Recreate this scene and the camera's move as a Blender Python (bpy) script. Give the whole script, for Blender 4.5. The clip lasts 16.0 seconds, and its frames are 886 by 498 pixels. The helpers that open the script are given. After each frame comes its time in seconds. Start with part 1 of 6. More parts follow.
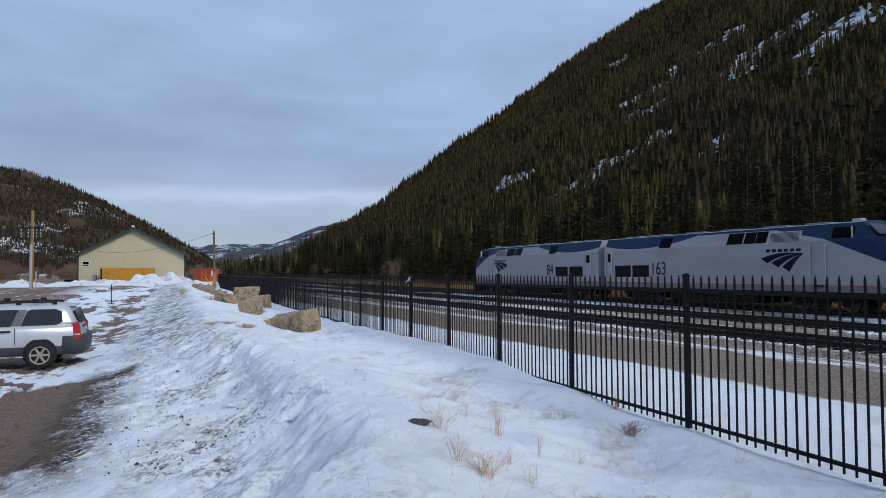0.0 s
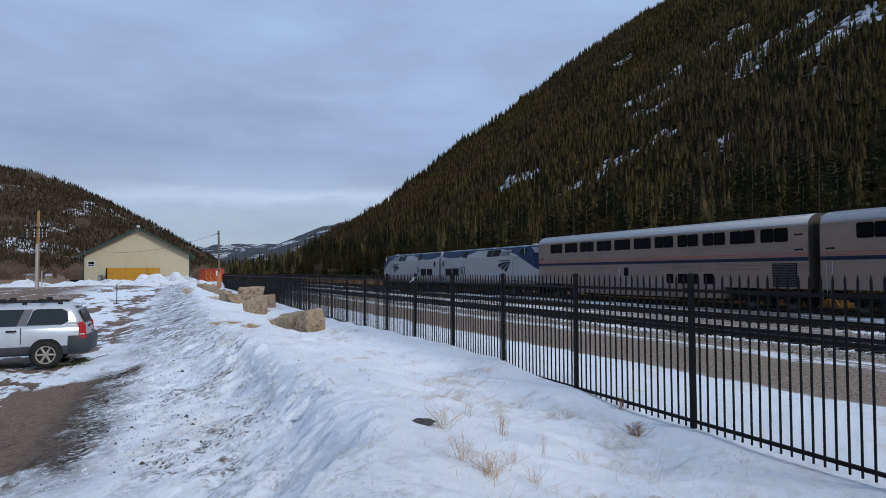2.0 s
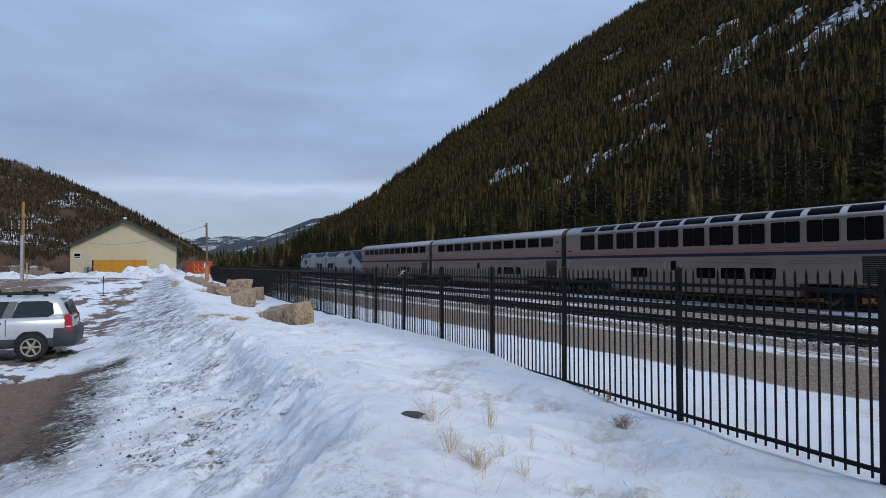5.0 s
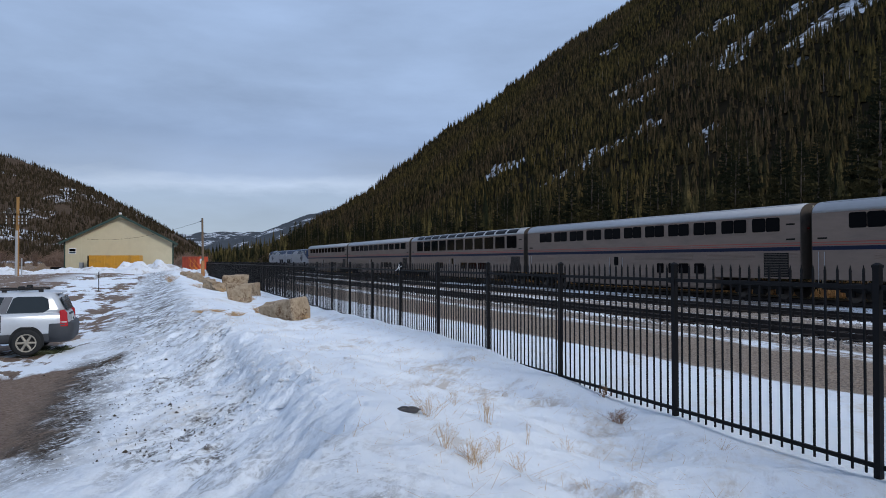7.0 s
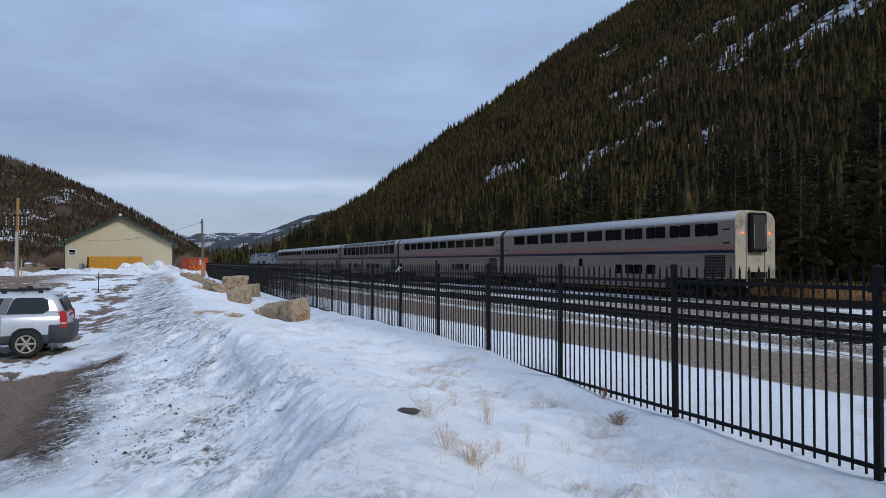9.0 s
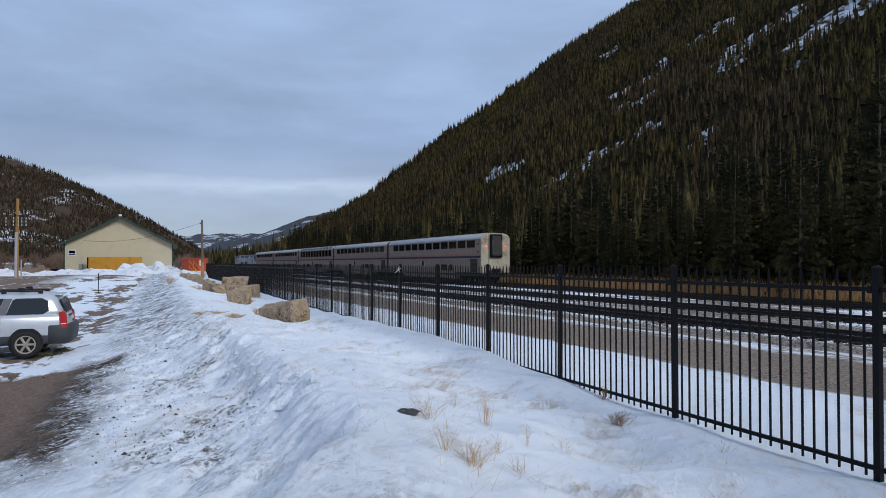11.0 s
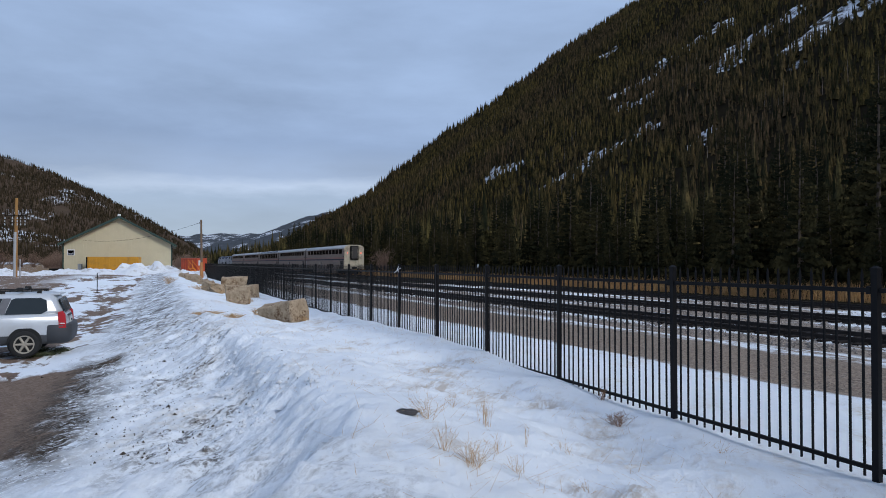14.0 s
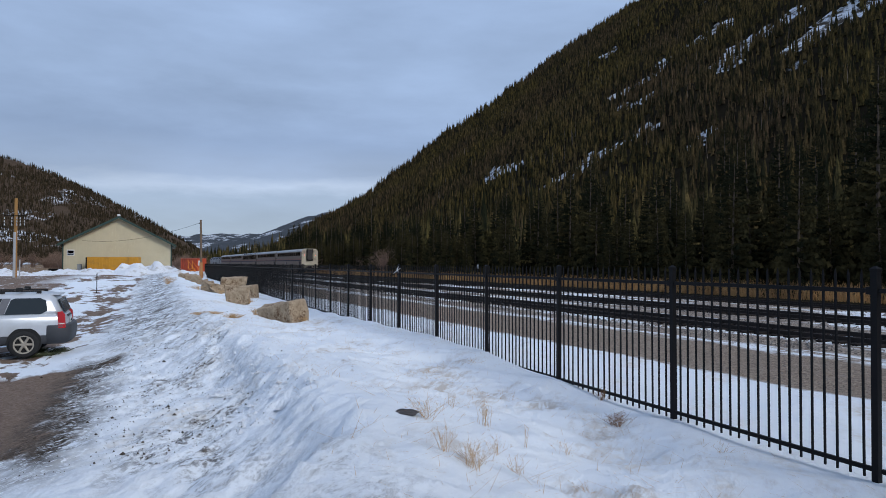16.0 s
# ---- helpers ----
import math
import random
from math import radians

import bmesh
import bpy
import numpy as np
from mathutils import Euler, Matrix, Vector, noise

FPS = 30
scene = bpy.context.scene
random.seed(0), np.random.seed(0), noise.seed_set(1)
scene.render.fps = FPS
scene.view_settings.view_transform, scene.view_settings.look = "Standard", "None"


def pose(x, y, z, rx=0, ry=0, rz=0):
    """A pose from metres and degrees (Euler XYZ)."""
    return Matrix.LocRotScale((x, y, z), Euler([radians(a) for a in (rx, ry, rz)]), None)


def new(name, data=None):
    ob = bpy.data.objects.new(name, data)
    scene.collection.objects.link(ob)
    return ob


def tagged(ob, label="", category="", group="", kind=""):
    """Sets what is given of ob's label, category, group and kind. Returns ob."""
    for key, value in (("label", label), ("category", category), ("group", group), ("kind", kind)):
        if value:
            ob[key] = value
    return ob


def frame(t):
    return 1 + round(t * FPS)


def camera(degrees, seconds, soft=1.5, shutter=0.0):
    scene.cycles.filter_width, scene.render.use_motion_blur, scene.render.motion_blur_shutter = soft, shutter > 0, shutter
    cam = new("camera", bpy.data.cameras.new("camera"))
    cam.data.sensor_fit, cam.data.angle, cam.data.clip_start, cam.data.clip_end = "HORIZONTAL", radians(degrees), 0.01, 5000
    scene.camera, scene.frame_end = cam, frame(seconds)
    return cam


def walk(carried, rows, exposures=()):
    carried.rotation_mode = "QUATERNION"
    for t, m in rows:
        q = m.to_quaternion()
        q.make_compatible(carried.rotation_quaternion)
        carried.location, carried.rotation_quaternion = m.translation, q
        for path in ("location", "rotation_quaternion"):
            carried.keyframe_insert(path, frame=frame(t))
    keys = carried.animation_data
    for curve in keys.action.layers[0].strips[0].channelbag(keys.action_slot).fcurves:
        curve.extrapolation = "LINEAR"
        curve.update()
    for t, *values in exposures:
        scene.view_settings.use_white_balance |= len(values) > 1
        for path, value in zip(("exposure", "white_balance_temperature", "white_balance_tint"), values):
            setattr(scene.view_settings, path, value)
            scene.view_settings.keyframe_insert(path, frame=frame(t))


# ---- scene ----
# The eye stands at the origin of the plan, EYE above the snow at the fence.
EYE = 1.9
LENS = 68.6
cam = camera(LENS, 16.0, 0.9)


def aim(yaw, pitch, roll):
    return pose(0, 0, EYE, 90 + pitch, 0, -yaw) @ pose(0, 0, 0, 0, 0, roll)


TURNS = [
    (0.0, -0.954, 2.076, -0.285), (0.5, -1.735, 2.064, -0.297), (1.0, -1.785, 2.060, -0.306),
    (1.5, -1.650, 2.072, -0.281), (2.0, -1.325, 2.061, -0.290), (2.5, -0.931, 2.089, -0.276),
    (3.0, -0.789, 2.106, -0.262), (3.5, -0.778, 2.088, -0.262), (4.0, -0.684, 1.971, -0.205),
    (6.5, -0.067, 0.884, -0.080), (7.0, -0.057, 1.063, -0.090), (7.5, -0.015, 1.183, -0.064),
    (8.0, -0.010, 1.204, -0.061), (8.5, -0.029, 1.188, -0.058), (9.0, -0.047, 1.173, -0.064),
    (11.5, -0.023, 1.243, -0.034), (12.5, 0.0, 1.235, -0.015), (13.5, 0.022, 1.245, 0.020),
    (14.5, 0.055, 1.262, 0.035), (15.5, 0.070, 1.255, 0.032), (16.0, 0.065, 1.280, 0.045)]
walk(cam, [(t, aim(a, b, c)) for t, a, b, c in TURNS])

# ---- light ----
SUN_AZ, SUN_EL = 124, 37


def make_world():
    w = bpy.data.worlds.new("overcast_sky")
    scene.world = w
    w.use_nodes = True
    nt = w.node_tree
    nt.nodes.clear()
    N = nt.nodes.new
    out, bg = N("ShaderNodeOutputWorld"), N("ShaderNodeBackground")
    sky = N("ShaderNodeTexSky")
    sky.sky_type, sky.sun_disc = "NISHITA", False
    sky.sun_elevation, sky.sun_rotation = radians(SUN_EL), radians(SUN_AZ)
    dim = N("ShaderNodeVectorMath")
    dim.operation = "SCALE"
    dim.inputs["Scale"].default_value = 0.1
    nt.links.new(sky.outputs[0], dim.inputs[0])
    co, mp = N("ShaderNodeTexCoord"), N("ShaderNodeMapping")
    mp.inputs["Scale"].default_value = (1.0, 1.0, 3.6)
    mp.inputs["Rotation"].default_value = (0.0, radians(-7), 0.0)
    nt.links.new(co.outputs["Generated"], mp.inputs[0])
    big, fine = N("ShaderNodeTexNoise"), N("ShaderNodeTexNoise")
    big.inputs["Scale"].default_value, big.inputs["Detail"].default_value = 2.1, 5
    big.inputs["Distortion"].default_value = 0.3
    fine.inputs["Scale"].default_value, fine.inputs["Detail"].default_value = 6.5, 10
    fine.inputs["Roughness"].default_value = 0.6
    for n in (big, fine):
        nt.links.new(mp.outputs[0], n.inputs["Vector"])

    def calc(op, a, b):
        m = N("ShaderNodeMath")
        m.operation = op
        for k, v in enumerate((a, b)):
            if isinstance(v, float):
                m.inputs[k].default_value = v
            else:
                nt.links.new(v, m.inputs[k])
        return m.outputs[0]

    # cloud layers by height, their edges frayed: clear pale strip, a bright wisp, a grey-blue sheet, thinner cloud above
    sep = N("ShaderNodeSeparateXYZ")
    nt.links.new(co.outputs["Generated"], sep.inputs[0])
    fray = calc("MULTIPLY", calc("SUBTRACT", fine.outputs[0], 0.5), 0.05)
    height = calc("MULTIPLY", calc("ADD", sep.outputs[2], fray), 1.6)
    ramp = N("ShaderNodeValToRGB")
    layers = ((0.0, (0.42, 0.52, 0.65)), (0.09, (0.39, 0.49, 0.64)), (0.155, (0.365, 0.465, 0.63)), (0.183, (0.47, 0.57, 0.75)), (0.207, (0.34, 0.435, 0.62)),
              (0.29, (0.285, 0.385, 0.585)), (0.42, (0.345, 0.465, 0.69)), (0.60, (0.35, 0.475, 0.71)), (1.0, (0.36, 0.47, 0.69)))
    e = ramp.color_ramp.elements
    e[0].position, e[0].color = layers[0][0], (*layers[0][1], 1)
    e[1].position, e[1].color = layers[-1][0], (*layers[-1][1], 1)
    for at, c in layers[1:-1]:
        e.new(at).color = (*c, 1)
    nt.links.new(height, ramp.inputs[0])
    puff = N("ShaderNodeMapRange")
    puff.inputs[1].default_value, puff.inputs[2].default_value = 0.34, 0.68
    puff.inputs[3].default_value, puff.inputs[4].default_value = 0.84, 1.22
    nt.links.new(calc("ADD", calc("MULTIPLY", big.outputs[0], 0.74), calc("MULTIPLY", fine.outputs[0], 0.26)), puff.inputs[0])
    low = N("ShaderNodeVectorMath")
    low.operation = "SCALE"
    nt.links.new(ramp.outputs[0], low.inputs[0])
    nt.links.new(puff.outputs[0], low.inputs["Scale"])
    veil = N("ShaderNodeMix")
    veil.data_type = "RGBA"
    veil.inputs[0].default_value = 0.9
    nt.links.new(dim.outputs[0], veil.inputs[6])
    nt.links.new(low.outputs[0], veil.inputs[7])
    nt.links.new(veil.outputs[2], bg.inputs[0])
    bg.inputs[1].default_value = 1.0
    nt.links.new(bg.outputs[0], out.inputs[0])


make_world()
sun_data = bpy.data.lights.new("sun", "SUN")
sun_data.energy, sun_data.angle, sun_data.color = 1.66, radians(16), (1.0, 0.985, 0.97)
sun = new("sun", sun_data)
sun.rotation_euler = (radians(90 - SUN_EL), 0, radians(180 - SUN_AZ))
scene.view_settings.exposure = 0.0

# ---- materials ----


def material(name, color, rough=0.7, metal=0.0, vary=0.25, scale=8.0, bump=0.0, bump_scale=60.0, second=None,
             second_scale=1.5, second_amount=(0.5, 0.7), space="Object", stretch=(1, 1, 1), island=0.0, each=0.0, emit=0.0, gloss=0.5):
    """A surface with fine grain, an optional second colour in larger patches, and relief."""
    m = bpy.data.materials.new(name)
    m.use_nodes = True
    nt = m.node_tree
    b = nt.nodes["Principled BSDF"]
    N, L = nt.nodes.new, nt.links.new
    co, mp = N("ShaderNodeTexCoord"), N("ShaderNodeMapping")
    mp.inputs["Scale"].default_value = stretch
    L(co.outputs[space], mp.inputs[0])
    n1 = N("ShaderNodeTexNoise")
    n1.inputs["Scale"].default_value, n1.inputs["Detail"].default_value = scale, 6
    L(mp.outputs[0], n1.inputs["Vector"])
    base = N("ShaderNodeMix")
    base.data_type = "RGBA"
    base.inputs[6].default_value = (*[c * (1 - vary) for c in color], 1)
    base.inputs[7].default_value = (*[min(1, c * (1 + vary)) for c in color], 1)
    L(n1.outputs[0], base.inputs[0])
    col = base.outputs[2]
    if second:
        n2 = N("ShaderNodeTexNoise")
        n2.inputs["Scale"].default_value, n2.inputs["Detail"].default_value = second_scale, 8
        n2.inputs["Roughness"].default_value = 0.62
        L(mp.outputs[0], n2.inputs["Vector"])
        r = N("ShaderNodeMapRange")
        r.inputs[1].default_value, r.inputs[2].default_value = second_amount
        L(n2.outputs[0], r.inputs[0])
        mix = N("ShaderNodeMix")
        mix.data_type = "RGBA"
        mix.inputs[7].default_value = (*second, 1)
        L(r.outputs[0], mix.inputs[0])
        L(col, mix.inputs[6])
        col = mix.outputs[2]
    for amount, node, socket in ((island, "ShaderNodeNewGeometry", "Random Per Island"), (each, "ShaderNodeObjectInfo", "Random")):
        if amount:
            g = N(node)
            r = N("ShaderNodeMapRange")
            r.inputs[3].default_value, r.inputs[4].default_value = 1 - amount, 1 + amount
            L(g.outputs[socket], r.inputs[0])
            sc = N("ShaderNodeVectorMath")
            sc.operation = "SCALE"
            L(col, sc.inputs[0])
            L(r.outputs[0], sc.inputs["Scale"])
            col = sc.outputs[0]
    L(col, b.inputs["Base Color"])
    b.inputs["Roughness"].default_value, b.inputs["Metallic"].default_value = rough, metal
    b.inputs["Specular IOR Level"].default_value = gloss
    if bump:
        n3 = N("ShaderNodeTexNoise")
        n3.inputs["Scale"].default_value, n3.inputs["Detail"].default_value = bump_scale, 5
        L(mp.outputs[0], n3.inputs["Vector"])
        bp = N("ShaderNodeBump")
        bp.inputs["Strength"].default_value, bp.inputs["Distance"].default_value = bump, 0.02
        L(n3.outputs[0], bp.inputs["Height"])
        L(bp.outputs[0], b.inputs["Normal"])
    if emit:
        b.inputs["Emission Color"].default_value = (*color, 1)
        b.inputs["Emission Strength"].default_value = emit
    return m


BLACK_STEEL = material("black_powder_coat", (0.004, 0.004, 0.005), 0.5, 0.0, 0.3, 30, 0.05, 200, gloss=0.14)
# stainless darkened to hold the upright sides' shade; the roof keeps a paler tone
SILVER_SHADED = material("stainless_side_shaded", (0.222, 0.160, 0.124), 0.5, 0.12, 0.12, 3, second=(0.15, 0.112, 0.09), second_scale=0.8, second_amount=(0.45, 0.8), stretch=(0.5, 1, 2), bump=0.15, bump_scale=3)
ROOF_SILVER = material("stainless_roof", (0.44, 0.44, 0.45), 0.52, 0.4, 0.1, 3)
END_GREY = material("grimy_end", (0.46, 0.40, 0.29), 0.7, 0.0, 0.25, 2, second=(0.16, 0.13, 0.10), second_scale=1.1)
# coach ends between cars: the narrow gap's shade is put into this brown
END_SHADED = material("gap_shaded_end", (0.075, 0.058, 0.045), 0.8, 0.0, 0.3, 2, second=(0.035, 0.028, 0.024), second_scale=1.1)
WHITE_SIDE = material("silver_white_paint", (0.34, 0.345, 0.365), 0.45, 0.15, 0.06, 2, second=(0.26, 0.25, 0.245), second_scale=0.5)
BLUE = material("deep_blue_paint", (0.010, 0.028, 0.075), 0.35, 0.0, 0.12, 3)
NAVY = material("navy_stripe", (0.006, 0.011, 0.036), 0.5, 0.0, 0.1, 3, gloss=0.2)
RED = material("red_stripe", (0.33, 0.05, 0.035), 0.45, 0.0, 0.1, 3)
DARK_GLASS = material("dark_glass", (0.003, 0.003, 0.004), 0.1, 0.0, 0.1, 3, gloss=0.035)
UNDER = material("underframe_grime", (0.009, 0.008, 0.0075), 0.85, 0.0, 0.4, 5, 0.2, 20, gloss=0.2)
WHEEL_STEEL = material("wheel_steel", (0.09, 0.075, 0.065), 0.5, 0.6, 0.3, 6)
RUBBER = material("black_rubber", (0.012, 0.012, 0.012), 0.85, 0.0, 0.3, 12)
LAMP_RED = material("marker_lamp", (1.0, 0.07, 0.02), 0.3, emit=4.0)
RAIL = material("rail_steel", (0.028, 0.022, 0.020), 0.6, 0.3, 0.3, 4, gloss=0.3)
TIE = material("creosoted_tie", (0.018, 0.014, 0.012), 0.95, 0.0, 0.5, 6, 0.4, 30, gloss=0.15)


def part(name, bm, mat, parent=None, label=""):
    me = bpy.data.meshes.new(name)
    bm.to_mesh(me)
    bm.free()
    ob = new(name, me)
    for mm in (mat if isinstance(mat, (list, tuple)) else [mat]):
        me.materials.append(mm)
    if parent:
        ob.parent = parent
    if label:
        ob["label"] = label
    return ob


def share(name, me, parent, m):
    ob = new(name, me)
    ob.parent = parent
    ob.matrix_basis = m
    return ob


def box(bm, x0, x1, y0, y1, z0, z1, bevel=0.0, mat=0):
    r = bmesh.ops.create_cube(bm, size=1)
    vs = r["verts"]
    for v in vs:
        v.co = Vector(((x0 + x1) / 2 + v.co.x * (x1 - x0), (y0 + y1) / 2 + v.co.y * (y1 - y0), (z0 + z1) / 2 + v.co.z * (z1 - z0)))
    fs = {f for v in vs for f in v.link_faces}
    for f in fs:
        f.material_index = mat
    if bevel:
        es = list({e for v in vs for e in v.link_edges})
        bmesh.ops.bevel(bm, geom=es, offset=bevel, segments=2, affect="EDGES", profile=0.5)
    return vs


def boxed(x0, x1, y0, y1, z0, z1, bevel=0.0):
    bm = bmesh.new()
    box(bm, x0, x1, y0, y1, z0, z1, bevel)
    return bm


def tube(bm, p0, p1, r0, r1=None, seg=10, caps=True):
    """A round bar from p0 to p1."""
    p0, p1 = Vector(p0), Vector(p1)
    d = p1 - p0
    r = bmesh.ops.create_cone(bm, cap_ends=caps, segments=seg, radius1=r0, radius2=r0 if r1 is None else r1, depth=d.length)
    m = Matrix.Translation((p0 + p1) / 2) @ d.to_track_quat("Z", "Y").to_matrix().to_4x4()
    bmesh.ops.transform(bm, matrix=m, verts=r["verts"])
    return r["verts"]


def tubed(p0, p1, r0, r1=None, seg=10):
    bm = bmesh.new()
    tube(bm, p0, p1, r0, r1, seg)
    return bm


def prism(bm, outline, a0, a1, place, mat=0):
    """An outline of (s, t) pairs swept from a0 to a1; place(s, t, a) gives the point."""
    n = len(outline)
    A = [bm.verts.new(place(s, t, a0)) for s, t in outline]
    B = [bm.verts.new(place(s, t, a1)) for s, t in outline]
    fs = [bm.faces.new((A[i], A[(i + 1) % n], B[(i + 1) % n], B[i])) for i in range(n)]
    fs += [bm.faces.new(A[::-1]), bm.faces.new(B)]
    for f in fs:
        f.material_index = mat
    bmesh.ops.recalc_face_normals(bm, faces=fs)
    return fs


def thing(name, label, category, m=None, group="", kind=""):
    ob = new(name)
    tagged(ob, label, category, group, kind)
    if m is not None:
        ob.matrix_basis = m
    return ob


def smooth(t):
    t = np.clip(t, 0, 1)
    return t * t * (3 - 2 * t)


def mesh_from(name, verts, faces, mats, face_mats=None, smooth_shade=True):
    me = bpy.data.meshes.new(name)
    verts, faces = np.asarray(verts, np.float32), np.asarray(faces, np.int32)
    k = faces.shape[1]
    me.vertices.add(len(verts))
    me.vertices.foreach_set("co", verts.ravel())
    me.loops.add(faces.size)
    me.loops.foreach_set("vertex_index", faces.ravel())
    me.polygons.add(len(faces))
    me.polygons.foreach_set("loop_start", np.arange(len(faces), dtype=np.int32) * k)
    if face_mats is not None:
        me.polygons.foreach_set("material_index", np.asarray(face_mats, np.int32))
    me.polygons.foreach_set("use_smooth", np.full(len(faces), smooth_shade))
    me.update(calc_edges=True)
    for m in mats:
        me.materials.append(m)
    return me


# ---- plan: u runs across the fence towards the tracks, v along it into the valley ----
FX, FY = 3.78, 5.665
FU, FV = Vector((0.916, 0.4012, 0)), Vector((-0.4012, 0.916, 0))


def plan(u, v, z=0.0):
    return Vector((FX + u * 0.916 - v * 0.4012, FY + u * 0.4012 + v * 0.916, z))


def uv_of(x, y):
    return (x - FX) * 0.916 + (y - FY) * 0.4012, -(x - FX) * 0.4012 + (y - FY) * 0.916


def lump(x, y, size, seed=0.0):
    """Smooth noise over arrays, about -1 to 1, from a few turned waves."""
    r = np.random.RandomState(int(seed * 7 + 3))
    out = np.zeros_like(x)
    for k in range(7):
        a, ph = r.uniform(0, 2 * np.pi), r.uniform(0, 2 * np.pi)
        f = 2 * np.pi / size * r.uniform(0.55, 1.7)
        out += np.sin((x * np.cos(a) + y * np.sin(a)) * f + ph + 0.8 * np.sin((y * np.cos(a) - x * np.sin(a)) * f * 0.6 + ph * 2))
    return out / 3.6


TRACK = math.radians(25.55)          # the tracks' turn to the left of straight ahead
TN = np.array([math.cos(TRACK), math.sin(TRACK)])   # across the tracks, away from the eye
TD = np.array([-math.sin(TRACK), math.cos(TRACK)])  # along them, into the valley
MAIN = 32.3                          # the main track's middle, across


GRAIN = np.random.RandomState(11).uniform(-1, 1, (8, 128, 128))


def grain(x, y, size, seed, octaves=3, ridged=False):
    """Lattice noise over arrays, -1 to 1, in halving sizes; ridged gives sharp edges and soft hollows."""
    out, amp, total = 0.0, 1.0, 0.0
    for k in range(octaves):
        T = GRAIN[(seed + k) % 8]
        X, Y = x / size + 17.3 * seed, y / size + 9.1 * k
        i, j = np.floor(X).astype(int), np.floor(Y).astype(int)
        a, b = smooth(X - i), smooth(Y - j)
        i, j, i1, j1 = i % 128, j % 128, (i + 1) % 128, (j + 1) % 128
        n = (T[i, j] * (1 - a) + T[i1, j] * a) * (1 - b) + (T[i, j1] * (1 - a) + T[i1, j1] * a) * b
        out = out + amp * (1 - 2 * np.abs(n) if ridged else n)
        total += amp
        amp, size = amp * 0.5, size * 0.47
    return out / total


def crest_line(x, y, v):
    """How far across the plan the ploughed bank's lip lies."""
    return (-3.92 - 0.045 * np.clip(v - 4, 0, 16) - 1.15 * smooth((2.8 - v) / 3.2)
            + 0.12 * lump(x, y, 4.2, 1) + 0.13 * grain(x, y, 1.2, 2))


def ground_height(x, y):
    """The valley floor: parking lot, snow bank, field beside the fence, track bed."""
    u, v = uv_of(x, y)
    d = x * TN[0] + y * TN[1]
    lot = -0.36 + 0.02 * lump(x, y, 3, 2)
    field = 0.25 * smooth((v - 2.2) / 7) - 0.16 * smooth((v - 10) / 12) + 0.025 * lump(x, y, 2.6, 3)
    crest = 0.52 + 0.06 * lump(x, y, 5, 5)
    w = u - crest_line(x, y, v)
    # gentle apron, steep concave cut face, sharp lip, then down to the field
    rise = np.interp(w, [-3.5, -2.9, -1.9, -1.2, -0.75, -0.45, -0.14, -0.02, 0.2], [0, 0.10, 0.17, 0.26, 0.40, 0.57, 0.89, 0.96, 1.0])
    worn = np.interp(w, [-3.5, -2.6, -1.4, -0.7, 0.0, 0.4], [0, 0.12, 0.42, 0.72, 0.96, 1.0])
    rise = rise + (worn - rise) * smooth((v + lump(x, y, 6, 8) - 8.5) / 6)
    z = lot + (crest - lot) * rise
    z = z + (field - z) * smooth((w - 0.05) / 2.5)
    close = smooth((34 - v) / 16)
    cut = smooth((w + 3.2) / 1.2) * smooth((0.35 - w) / 0.5)
    lip = np.exp(-((w + 0.05) / 0.35) ** 2)
    snowfield = smooth((w - 0.1) / 0.8) * smooth((-0.15 - u) / 0.8)
    p, q = 0.83 * u + 0.56 * v, 0.83 * v - 0.56 * u
    z = z + close * (cut * (0.085 * grain(p * 0.4, q, 0.42, 3, 3) + 0.075 * grain(p * 0.7, q * 1.3, 0.26, 4, 3, True))
                     + lip * 0.09 * grain(x, y, 0.45, 5, 3) + np.exp(-((w + 0.35) / 0.3) ** 2) * 0.10 * grain(u * 0.6, v * 1.2, 0.3, 1, 3, True)
                     + snowfield * (0.12 * (grain(x * 0.5 + y * 0.2, y * 1.2 - x * 0.35, 0.7, 6, 3, True) - 0.3) + 0.05 * grain(x * 0.7, y * 1.2, 0.3, 7, 3)))
    z = z + (1 - close) * cut * 0.10 * lump(x, y, 1.6, 7)
    # beyond the fence: a snow strip, a gravel lane, and the track bed
    bed = -0.06 + 0.02 * lump(x, y, 4, 9)
    z = z + (bed - z) * smooth((u - 0.3) / 2.2)
    shoulder = smooth((d - 13.0) / 3.0) * smooth((42 - d) / 3.0)
    z = z - 0.275 * shoulder
    # the valley floor rises a little towards the building
    far = smooth((v - 30) / 40) * smooth((-u) / 12)
    z = z + 0.9 * far
    return z


def hill_right(x, y):
    """A forested valley side that ends in a spur."""
    d = x * TN[0] + y * TN[1]
    rise = d - 131 + 6 * lump(x, y, 170, 11)
    z = 0.75 * (np.sqrt(rise ** 2 + 900) + rise) / 2 - 2.0
    z = np.minimum(z, 520 + 0.1 * z)
    fall = np.clip(y - 765 - 15 * lump(x, y, 260, 12), 0, None)
    z = z - 0.9 * fall
    z = z + 2.4 * lump(x, y, 60, 13) * smooth(z / 40)
    z = z + smooth((y - 450) / 200) * (7.0 * np.exp(-((d - 440) / 95) ** 2) - 3.5 * np.exp(-((d - 258) / 40) ** 2))
    return z


